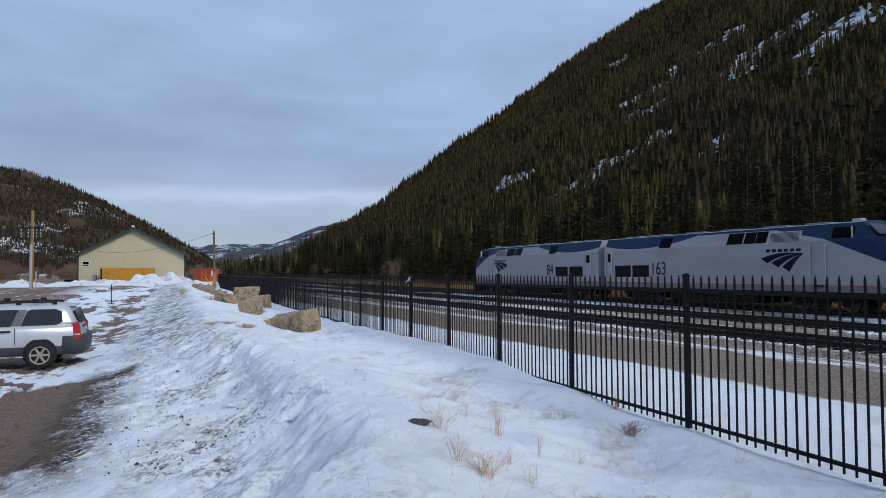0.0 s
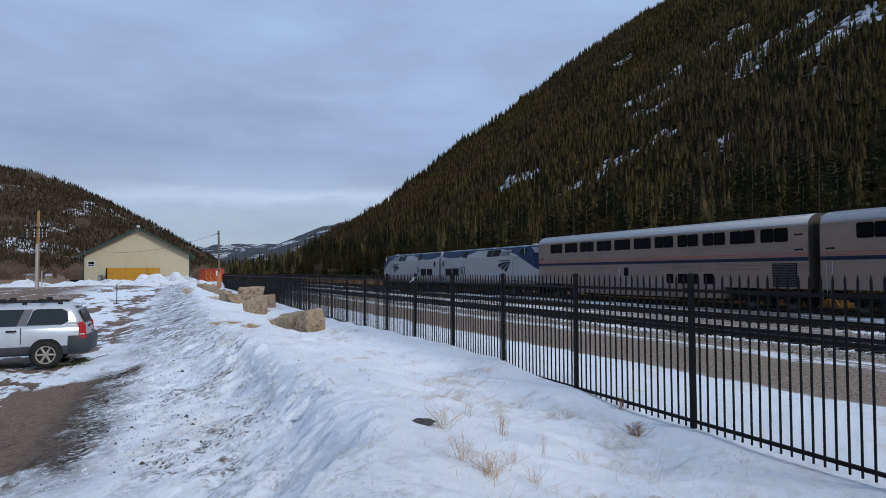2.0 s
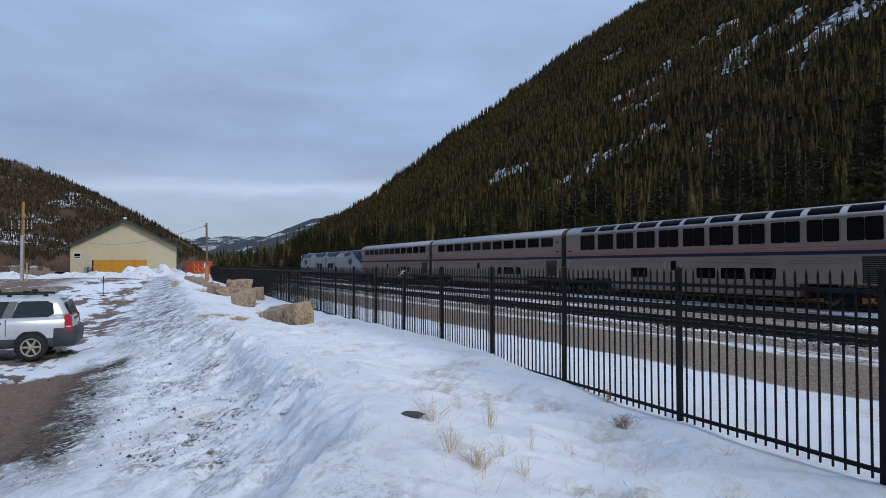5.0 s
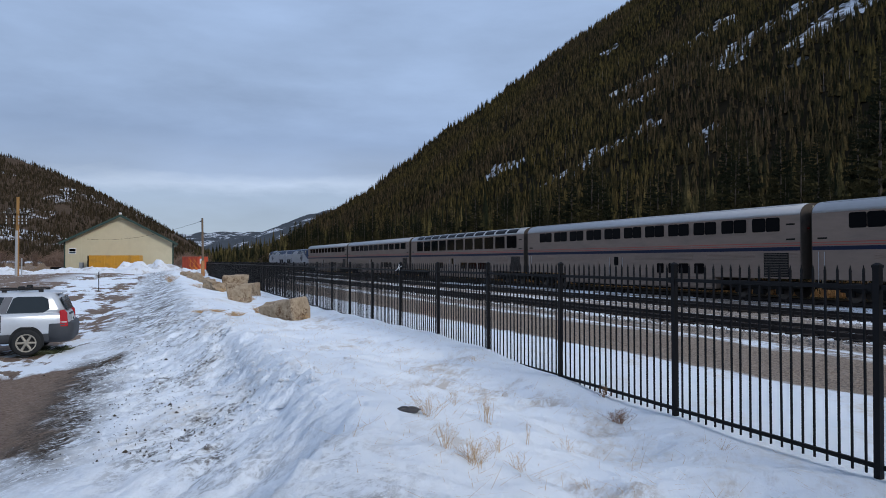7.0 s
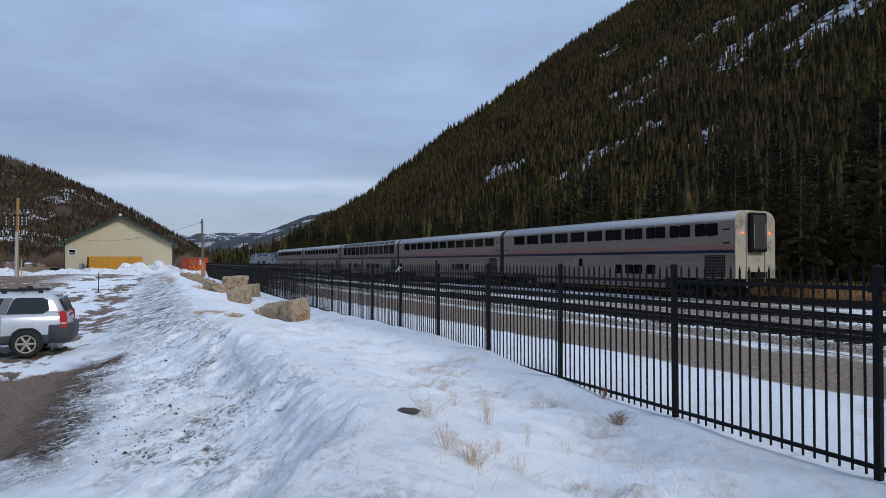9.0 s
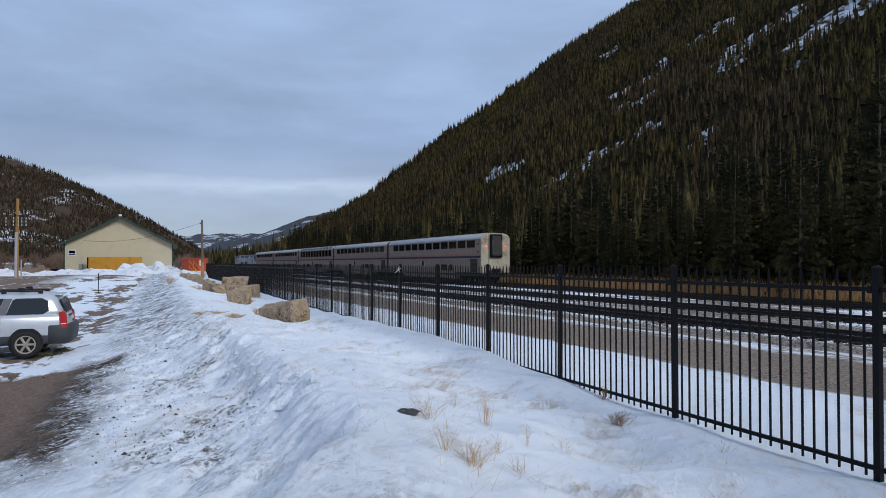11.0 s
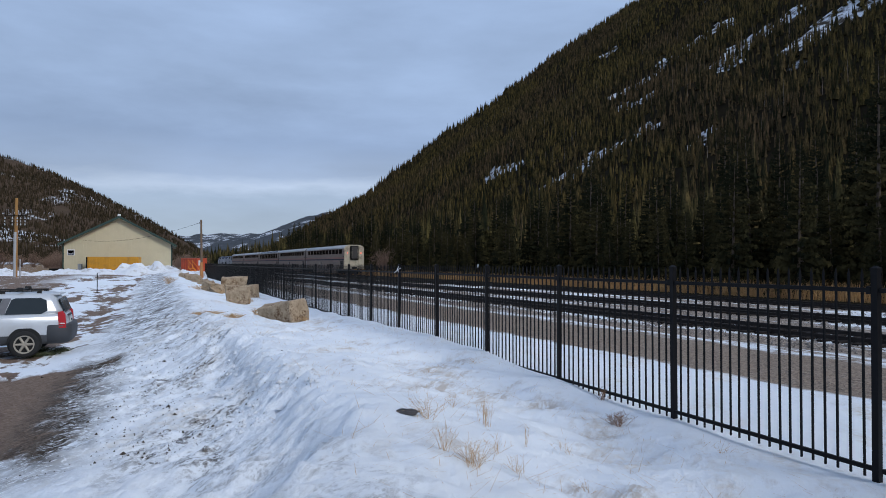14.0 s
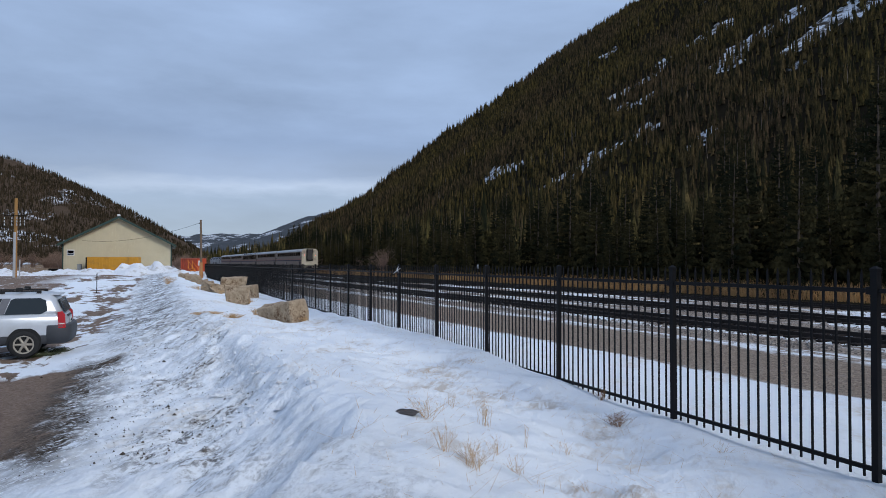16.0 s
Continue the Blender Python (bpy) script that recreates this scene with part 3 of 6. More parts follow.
def spruce_mesh(name, h, r, seed):
    """A spruce crown: whorls of drooping sprays, each a spine with jagged side fronds."""
    rng = random.Random(seed)
    V, F = [], []

    def tri(a, b, c):
        i = len(V)
        V.extend((a, b, c))
        F.append((i, i + 1, i + 2))

    z = 0.05 * h
    while z < 0.985 * h:
        a = z / h
        reach = r * (1 - a) ** 0.8 * rng.uniform(0.8, 1.12) + 0.10
        n = max(4, int(8 - 3 * a))
        ph = rng.uniform(0, 6.28)
        for j in range(n):
            ang = ph + 6.283 * j / n + rng.uniform(-0.3, 0.3)
            ln = reach * rng.uniform(0.6, 1.15)
            dx, dy = math.cos(ang), math.sin(ang)
            droop = -0.28 * ln * (1 - a) + 0.25 * ln * a
            root = Vector((0, 0, z + rng.uniform(-0.06, 0.06) * h * 0.3))
            tip = root + Vector((dx * ln, dy * ln, droop + 0.06 * ln))
            midp = root.lerp(tip, 0.55) + Vector((0, 0, -0.06 * ln))
            side = Vector((-dy, dx, 0))
            w = 0.14 * ln + 0.03
            hang = Vector((0, 0, -0.16 * ln - 0.05))
            tri(root, midp + side * w * 0.6 + hang * 0.6, tip)
            tri(root, tip, midp - side * w * 0.6 + hang * 0.6)
            for q, s in ((0.35, 1), (0.45, -1), (0.62, 1), (0.72, -1), (0.86, 1)):
                p = root.lerp(tip, q)
                out = side * s * w * rng.uniform(0.7, 1.3) * (1.1 - q * 0.5) + Vector((dx, dy, 0)) * ln * 0.22
                tri(p, p + out * 0.45 + Vector((0, 0, 0.04 * ln)), p + out + hang * rng.uniform(0.5, 1.2))
                tri(p, p + out * 0.8 + hang * 0.6, p + Vector((dx, dy, 0)) * ln * 0.08 + hang)
        z += (0.31 - 0.13 * a) * rng.uniform(0.8, 1.2) * (h / 11) ** 0.5
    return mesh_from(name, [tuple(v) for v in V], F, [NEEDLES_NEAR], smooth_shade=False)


def make_spruces():
    kinds = [(11.0, 2.0, 3), (9.0, 1.75, 5), (7.0, 1.7, 8), (12.5, 2.1, 9), (5.2, 1.35, 12)]
    crowns = [spruce_mesh("crown", h, r, s) for h, r, s in kinds]
    trunks = []
    for h, r, s in kinds:
        bm = tubed((0, 0, -0.4), (0, 0, h * 0.97), 0.014 * h, 0.012, 7)
        me = bpy.data.meshes.new("trunk")
        bm.to_mesh(me)
        bm.free()
        me.materials.append(BARK)
        trunks.append(me)
    rng = random.Random(21)
    count = 0
    s = -16.0
    while s < 250 and count < 230:
        for row, (dd, chance) in enumerate(((39.5, 0.75), (43.0, 0.95), (47.5, 1.0), (51.0, 0.9))):
            if rng.random() > chance:
                continue
            d = dd + rng.uniform(-1.4, 1.8)
            ss = s + rng.uniform(-1.4, 1.4)
            x, y = d * TN[0] + ss * TD[0], d * TN[1] + ss * TD[1]
            k = rng.choice((2, 4, 4, 1)) if row == 0 else rng.choice((0, 1, 1, 3, 2)) if row < 3 else rng.choice((0, 3, 3))
            ob = thing("spruce", "dark green spruce tree at the edge of the forest" if row else "young dark green spruce beside the dry grass", "tree",
                       pose(x, y, gz(x, y) - 0.1, rng.uniform(-2, 2), rng.uniform(-2, 2), rng.uniform(0, 360)), "spruces at the forest edge")
            sc = rng.uniform(0.82, 1.2)
            ob.scale = (sc, sc, sc * rng.uniform(0.92, 1.12))
            share("crown", crowns[k], ob, Matrix())
            share("trunk", trunks[k], ob, Matrix())
            count += 1
        s += 3.0 if s < 60 else 4.2


make_spruces()


def bare_bush(name, label, x, y, h, r, stems, seed, mat, category="shrub", thick=0.02, sub=6, z=None, kind=""):
    """Bare branching stems that fan out of one foot."""
    rng = random.Random(seed)
    V, F = [], []

    def rod(a, b, w0, w1):
        d = (b - a).normalized()
        s = d.cross(Vector((0, 0, 1)) if abs(d.z) < 0.9 else Vector((1, 0, 0))).normalized()
        t = d.cross(s)
        i = len(V)
        for p, w in ((a, w0), (b, w1)):
            for k in range(3):
                an = 2.094 * k
                V.append(tuple(p + (s * math.cos(an) + t * math.sin(an)) * w))
        for k in range(3):
            F.append((i + k, i + (k + 1) % 3, i + 3 + (k + 1) % 3, i + 3 + k))

    for _ in range(stems):
        an, lean = rng.uniform(0, 6.28), rng.uniform(0.05, 1.0)
        foot = Vector((rng.uniform(-0.25, 0.25) * r, rng.uniform(-0.25, 0.25) * r, -0.05))
        top = Vector((math.cos(an) * r * lean, math.sin(an) * r * lean, h * rng.uniform(0.55, 1.0) * (1 - 0.3 * lean)))
        m = foot.lerp(top, 0.5) + Vector((0, 0, h * 0.06))
        rod(foot, m, thick, thick * 0.7)
        rod(m, top, thick * 0.7, thick * 0.3)
        for _ in range(sub):
            q = rng.uniform(0.35, 0.95)
            p = foot.lerp(m, q * 2) if q < 0.5 else m.lerp(top, q * 2 - 1)
            e = p + Vector((rng.uniform(-1, 1) * r * 0.3, rng.uniform(-1, 1) * r * 0.3, h * rng.uniform(0.08, 0.24)))
            rod(p, e, thick * 0.45, thick * 0.2)
    me = mesh_from(name, V, F, [mat], smooth_shade=False)
    ob = new(name, me)
    ob.location = (x, y, gz(x, y) if z is None else z)
    return tagged(ob, label, category, kind=kind)


def at_track(d, s):
    return d * TN[0] + s * TD[0], d * TN[1] + s * TD[1]


# bare willows by the tracks far down the valley, and a thicket below the left slope
for k, (d, s, h, r) in enumerate(((39, 104, 5.2, 3.0), (40, 111, 4.4, 2.6), (41, 121, 4.0, 2.6), (40, 150, 4.4, 3.0), (42, 175, 5.0, 3.2), (41, 205, 4.6, 3.5), (43, 235, 5.0, 3.4))):
    x, y = at_track(d, s)
    bare_bush("bare_willow", "leafless reddish-brown willow at the forest edge", x, y, h, r, 60, 60 + k, TWIG, thick=0.03, sub=9)
rb = random.Random(5)
for k in range(34):
    y = rb.uniform(150, 215)
    x = y * rb.uniform(-0.74, -0.57) if k % 4 else y * rb.uniform(-0.46, -0.37)
    bare_bush("willow_thicket", "leafless brown willow thicket below the mountain", x, y, rb.uniform(3.2, 6.0), rb.uniform(2.5, 4.2), 46, 90 + k, TWIG, thick=0.045, sub=9)


def grass_strip():
    """Dry grass along the forest edge."""
    rng = np.random.RandomState(4)
    n = 26000
    s = rng.uniform(-12, 175, n)
    d = 36.4 + rng.gamma(1.6, 0.75, n)
    d = d[lump(s, d, 11, 51) > -0.9]
    s = s[:len(d)]
    x, y = d * TN[0] + s * TD[0], d * TN[1] + s * TD[1]
    z = ground_height(x, y)
    n = len(x)
    h = rng.uniform(0.45, 1.35, n)
    a = rng.uniform(0, 6.28, n)
    w = rng.uniform(0.012, 0.03, n)
    lean = rng.normal(0, 0.22, (n, 2))
    A = np.stack([x - np.cos(a) * w, y - np.sin(a) * w, z - 0.03], 1)
    B = np.stack([x + np.cos(a) * w, y + np.sin(a) * w, z - 0.03], 1)
    C = np.stack([x + lean[:, 0] * h, y + lean[:, 1] * h, z + h], 1)
    V = np.stack([A, B, C], 1).reshape(-1, 3)
    me = mesh_from("dry_grass", V, np.arange(3 * n).reshape(-1, 3), [material("straw", (0.52, 0.30, 0.12), 0.9, vary=0.4, scale=0.8, second=(0.33, 0.175, 0.07), second_scale=0.3)], smooth_shade=False)
    tagged(new("dry_grass", me), "tall dry golden grass along the forest edge", "grass", kind="stuff")


grass_strip()


# ---- tracks ----
def make_tracks():
    ry = Matrix.Rotation(TRACK, 4, "Z")   # local y runs along the tracks
    tie = boxed(-1.3, 1.3, -0.115, 0.115, -0.16, 0.0, 0.015)
    tie_me = bpy.data.meshes.new("tie")
    tie.to_mesh(tie_me)
    tie.free()
    tie_me.materials.append(TIE)
    rng = random.Random(7)
    for d, label in ((19.1, "near siding track with rusty rails on dark ties"), (25.1, "middle track with rusty rails on dark ties"), (MAIN, "main line track with worn rails on dark ties")):
        m = Matrix.Translation((d * TN[0], d * TN[1], -0.17)) @ ry
        t = thing("railway_track", label, "railway track", m, "parallel railway tracks", "structure")
        for sx in (-0.7525, 0.7525):
            bm = bmesh.new()
            for x0, x1, z0, z1 in ((-0.07, 0.07, -0.16, -0.135), (-0.012, 0.012, -0.135, -0.04), (-0.036, 0.036, -0.04, 0.0)):
                box(bm, sx + x0, sx + x1, -90, 620, z0, z1)
            part("rail", bm, RAIL, t)
        near = 88
        for k in range(near):
            share("tie", tie_me, t, pose(rng.uniform(-0.05, 0.05), -6 + k * 0.52, -0.10 + rng.uniform(-0.02, 0.01), 0, 0, rng.uniform(-1.5, 1.5)))
        bm = bmesh.new()
        V, F = [], []
        for k in range(420):
            y = -6 + near * 0.52 + k * 0.56
            i = len(V)
            V += [(-1.3, y - 0.115, -0.115), (1.3, y - 0.115, -0.115), (1.3, y + 0.115, -0.115), (-1.3, y + 0.115, -0.115),
                  (-1.3, y - 0.115, -0.3), (1.3, y - 0.115, -0.3), (1.3, y + 0.115, -0.3), (-1.3, y + 0.115, -0.3)]
            F += [(i, i + 1, i + 2, i + 3), (i + 4, i + 5, i + 1, i), (i + 6, i + 7, i + 3, i + 2), (i + 5, i + 6, i + 2, i + 1), (i + 7, i + 4, i, i + 3)]
        bm.free()
        far = new("far_ties", mesh_from("far_ties", V, F, [TIE], smooth_shade=False))
        far.parent = t
        tagged(far, kind="stuff")


make_tracks()


def stones():
    """Loose ballast and rocks beside the near track."""
    rng = random.Random(31)
    STONE = material("ballast_stone", (0.20, 0.175, 0.155), 0.9, vary=0.4, scale=5, island=0.45)
    V, F = [], []
    for k in range(9000):
        d, s = rng.choice((rng.uniform(16.2, 23), rng.uniform(16.0, 18.4), rng.uniform(21, 31))), rng.uniform(-6, 52)
        x, y = at_track(d, s)
        r = rng.uniform(0.025, 0.075)
        if rng.random() < 0.012:
            r *= rng.uniform(2, 4)
        z = -0.345
        i = len(V)
        a = rng.uniform(0, 6.28)
        for q in range(4):
            rr = r * rng.uniform(0.7, 1.3)
            V.append((x + math.cos(a + q * 1.57) * rr, y + math.sin(a + q * 1.57) * rr, z - 0.01))
        V.append((x + rng.uniform(-0.3, 0.3) * r, y + rng.uniform(-0.3, 0.3) * r, z + r * rng.uniform(0.6, 1.0)))
        F += [(i + q, i + (q + 1) % 4, i + 4) for q in range(4)]
    tagged(new("loose_ballast", mesh_from("loose_ballast", V, F, [STONE], smooth_shade=False)), "loose grey and brown ballast stones", "gravel", kind="stuff")


stones()


# ---- fence ----
def make_fence():
    top = EYE - 0.03
    fence = thing("fence", "black powder-coated steel picket fence with pointed tips", "fence")
    step, n = 2.44, 37
    lo = -4
    bm = bmesh.new()
    box(bm, -0.0285, 0.0285, -0.0285, 0.0285, -2.3, -0.035)
    vs = box(bm, -0.034, 0.034, -0.034, 0.034, -0.035, -0.012)
    cap = bmesh.ops.create_cone(bm, cap_ends=True, segments=4, radius1=0.047, radius2=0.012, depth=0.022)
    bmesh.ops.transform(bm, matrix=Matrix.Translation((0, 0, -0.001)) @ Matrix.Rotation(radians(45), 4, "Z"), verts=cap["verts"])
    post_me = bpy.data.meshes.new("post")
    bm.to_mesh(post_me)
    bm.free()
    bm = bmesh.new()
    box(bm, -0.0085, 0.0085, -0.0085, 0.0085, -1.83, -0.06)
    vs = bmesh.ops.create_cone(bm, cap_ends=True, segments=4, radius1=0.0135, radius2=0.002, depth=0.06)["verts"]
    bmesh.ops.transform(bm, matrix=Matrix.Translation((0, 0, -0.03)) @ Matrix.Rotation(radians(45), 4, "Z"), verts=vs)
    picket_me = bpy.data.meshes.new("picket")
    bm.to_mesh(picket_me)
    bm.free()
    bm = bmesh.new()
    box(bm, -0.0165, 0.0165, 0.035, step - 0.035, -0.02, 0.02, 0.003)
    rail_me = bpy.data.meshes.new("rail")
    bm.to_mesh(rail_me)
    bm.free()
    bm = bmesh.new()
    box(bm, -0.028, 0.028, 0.033, 0.075, -0.034, 0.034, 0.004)
    bracket_me = bpy.data.meshes.new("bracket")
    bm.to_mesh(bracket_me)
    bm.free()
    for me in (post_me, picket_me, rail_me, bracket_me):
        me.materials.append(BLACK_STEEL)
    turn = Matrix.Rotation(math.atan2(-FV.x, FV.y), 4, "Z")
    rng = random.Random(2)
    count, far_v, far_f = 0, [], []
    for i in range(lo, n):
        p = plan(0, i * step, top)
        share("post", post_me, fence, Matrix.Translation(p) @ turn @ pose(0, 0, 0, rng.uniform(-0.5, 0.5), rng.uniform(-0.4, 0.4), 0))
        if i == n - 1:
            break
        for z in (-0.205, -1.76):
            share("rail", rail_me, fence, Matrix.Translation(p + Vector((0, 0, z))) @ turn)
        share("bracket", bracket_me, fence, Matrix.Translation(p + Vector((0, 0, -0.205))) @ turn)
        for k in range(1, 20):
            q = Matrix.Translation(plan(0, i * step + k * step / 20, top - 0.012)) @ turn
            if -1 <= i and count < 300:
                share("picket", picket_me, fence, q @ pose(0, 0, 0, rng.uniform(-0.25, 0.25), rng.uniform(-0.2, 0.2), 0))
                count += 1
            else:
                b = len(far_v)
                far_v += [tuple(q @ v.co) for v in picket_me.vertices]
                far_f += [[b + a for a in f.vertices] for f in picket_me.polygons]
    me = bpy.data.meshes.new("far_picket")
    me.from_pydata(far_v, [], far_f)
    me.materials.append(BLACK_STEEL)
    ob = new("far_picket", me)
    ob.parent = fence
    tagged(ob, kind="stuff")
    # a white tie knotted to one post
    bm = bmesh.new()
    for a, b in (((0, 0, 0), (-0.10, 0.03, -0.09)), ((0, 0, 0), (0.09, -0.02, 0.05)), ((0, 0, 0), (0.05, 0.0, -0.12)), ((-0.02, 0, 0.0), (0.03, 0.0, 0.10))):
        tube(bm, a, b, 0.012, 0.006, 6)
    tie = part("cable_tie", bm, material("white_plastic", (0.7, 0.7, 0.7), 0.5))
    tie.location = plan(-0.05, 5 * step, top - 0.14)
    tagged(tie, "white plastic tie knotted round a fence post", "cable tie")


make_fence()


# ---- building ----
def make_building():
    WALL = material("cream_metal_siding", (0.60, 0.53, 0.36), 0.5, vary=0.05, scale=1.2, second=(0.50, 0.43, 0.29), second_scale=0.5, second_amount=(0.5, 0.9))
    TRIM = material("dark_green_trim", (0.025, 0.055, 0.042), 0.5, vary=0.15)
    YELLOW = material("yellow_steel", (0.62, 0.30, 0.025), 0.5, vary=0.12, scale=3, second=(0.40, 0.2, 0.04), second_scale=0.8)
    Y = 105.0
    W, E, R = 7.85, 5.15 - 0.4, 9.35 - 0.4
    D = 24.0
    b = thing("metal_barn", "cream metal-sided barn with a dark green gable roof", "building", pose(-52.3, Y, 0.35, 0, 0, 23))
    t = 0.12
    bm = bmesh.new()
    # gable wall facing the lot, with its ribs
    prism(bm, [(-W, 0), (W, 0), (W, E), (0, R), (-W, E)], 0, t, lambda s, z, a: Vector((s, a, z)))
    x = -W + 0.45
    while x < W - 0.3:
        h = E + (R - E) * (1 - abs(x) / W)
        part("siding_rib", boxed(x - 0.04, x + 0.04, -0.05, -0.002, 0.02, h - 0.08), WALL, b)
        x += 0.46
    part("gable_wall", bm, WALL, b)
    bm = bmesh.new()
    prism(bm, [(-W, 0), (W, 0), (W, E), (0, R), (-W, E)], D - t, D, lambda s, z, a: Vector((s, a, z)))
    part("back_wall", bm, WALL, b)
    for s in (-1, 1):
        part("side_wall", boxed(s * W - (t if s > 0 else 0), s * W + (t if s < 0 else 0), t, D - t, 0, E), WALL, b)
        bm = bmesh.new()
        ov = 0.75
        pitch = (R - E) / W
        prism(bm, [(0, R + 0.02), (s * (W + ov), E - pitch * ov + 0.02), (s * (W + ov), E - pitch * ov + 0.20), (0, R + 0.20)], -0.7, D + 0.7, lambda a, z, q: Vector((a, q, z)))
        part("roof", bm, TRIM, b)
        bm = bmesh.new()
        prism(bm, [(0, R - 0.18), (s * (W + ov), E - pitch * ov - 0.16), (s * (W + ov), E - pitch * ov + 0.22), (0, R + 0.22)], -0.76, -0.70, lambda a, z, q: Vector((a, q, z)))
        part("fascia", bm, TRIM, b)
        part("corner_trim", boxed(s * W - 0.10, s * W + 0.10, -0.07, 0.2, 0, E), TRIM, b)
    part("base_trim", boxed(-W - 0.02, -W + 2.0, -0.09, -0.053, 0, 0.55), TRIM, b)
    part("ridge_vent", boxed(-0.22, 0.22, -0.85, -0.3, R + 0.16, R + 0.48, 0.05), material("white_vent", (0.75, 0.75, 0.75), 0.5), b)
    win = part("window", boxed(-W + 0.55, -W + 1.6, -0.085, -0.055, 2.75, 3.7), material("white_window_frame", (0.72, 0.72, 0.72), 0.5), b)
    part("pane", boxed(-W + 0.65, -W + 1.5, -0.10, -0.087, 3.15, 3.55), DARK_GLASS, win)
    part("pane", boxed(-W + 0.65, -W + 1.5, -0.10, -0.087, 2.85, 3.08), material("blue_grey_glass", (0.05, 0.07, 0.10), 0.1), win)
    # yellow snow blade and boxes by the wall
    u = thing("yellow_container", "yellow steel container against the barn wall", "container", pose(-51.6, Y - 2.6, gz(-51, Y - 2), 0, 0, 12))
    part("body", boxed(-3.7, 3.6, -1.1, 1.1, 0.25, 2.35, 0.04), YELLOW, u)
    bm = bmesh.new()
    for x in np.linspace(-3.4, 3.3, 15):
        box(bm, x - 0.05, x + 0.05, -1.15, -1.105, 0.4, 2.15)
    part("side_ribs", bm, YELLOW, u)
    part("end_frame", boxed(-3.86, -3.72, -1.2, 1.2, 0.0, 2.3, 0.02), UNDER, u)
    for x in (-3.3, 3.2):
        part("skid", boxed(x - 0.2, x + 0.2, -1.0, 1.0, 0.0, 0.25), UNDER, u)
    for k, (x, w, h) in enumerate(((-59.4, 0.9, 0.55), (-58.0, 0.6, 0.4))):
        ob = part("dark_crate", boxed(-w, w, -0.5, 0.5, 0, h, 0.04), UNDER)
        ob.location = (x, Y - 5.0, gz(x, Y - 5.0) - 0.02)
        tagged(ob, "dark crate standing beside the barn wall", "crate")
    for x in (-56.6,):
        c = thing("utility_cabinet", "grey metal utility box beside the barn wall", "cabinet", pose(x, Y - 3.4, gz(x, Y - 3.4)))
        part("body", boxed(-0.35, 0.2, -0.2, 0.2, 0.0, 1.2, 0.03), material("grey_enamel", (0.35, 0.36, 0.36), 0.5), c)
        part("hood", boxed(-0.40, 0.25, -0.24, 0.24, 1.2, 1.26, 0.01), material("grey_lid", (0.42, 0.43, 0.43), 0.5), c)


make_building()

SNOW = Nodes("piled_snow")
SNOW.put(SNOW.b.inputs["Base Color"], SNOW.mix(SNOW.math("MULTIPLY", SNOW.ramp(SNOW.noise(0.7, 7, 0.7), 0.54, 0.66), 0.8), (0.85, 0.87, 0.90), (0.42, 0.36, 0.30)))
SNOW.bump(SNOW.noise(2.2, 8, 0.7), 0.9, 0.25)
SNOW.b.inputs["Roughness"].default_value = 0.8


def snow_pile(x, y, rx, ry, h, seed, turn=0.0):
    rng = np.random.RandomState(seed)
    n = 60
    a, r = np.linspace(0, 2 * np.pi, n, endpoint=False), np.linspace(0.0, 1.0, 22)
    A, Rr = np.meshgrid(a, r)
    px, py = Rr * np.cos(A) * rx, Rr * np.sin(A) * ry
    prof = (1 - Rr ** 1.6) ** 1.1
    pz = h * prof * (0.75 + 0.35 * lump(px, py, 3.4, seed)) + 0.10 * lump(px, py, 1.0, seed + 1) * prof ** 0.5 + 0.06 * lump(px, py, 0.45, seed + 2) - 0.15
    i = (np.arange(21)[:, None] * n + np.arange(n)[None]).ravel()
    j = (np.arange(21)[:, None] * n + (np.arange(n)[None] + 1) % n).ravel()
    F = np.stack([i, j, j + n, i + n], 1)
    me = mesh_from("snow_mound", np.stack([px.ravel(), py.ravel(), pz.ravel()], 1), F, [SNOW.m])
    ob = tagged(new("snow_mound", me), "heap of ploughed dirty snow", "snow bank")
    ob.matrix_basis = pose(x, y, gz(x, y), 0, 0, turn)


snow_pile(-37.5, 82, 6.5, 4.5, 2.1, 1)
snow_pile(-45, 80, 7, 3.5, 1.1, 2)
snow_pile(-33, 86, 6, 3.0, 1.1, 3)
snow_pile(-47, 70, 6, 2.6, 0.8, 4, 20)
snow_pile(-28.5, 84, 4, 2.4, 0.9, 5)


# ---- poles and wire ----
WOOD = material("weathered_pole", (0.17, 0.115, 0.075), 0.85, vary=0.4, scale=5, stretch=(1, 1, 0.15))
OCHRE = material("ochre_pole", (0.36, 0.19, 0.06), 0.85, vary=0.3, scale=5, stretch=(1, 1, 0.15))
GALV = material("galvanised_steel", (0.50, 0.50, 0.51), 0.45, 0.4, vary=0.12, scale=5)


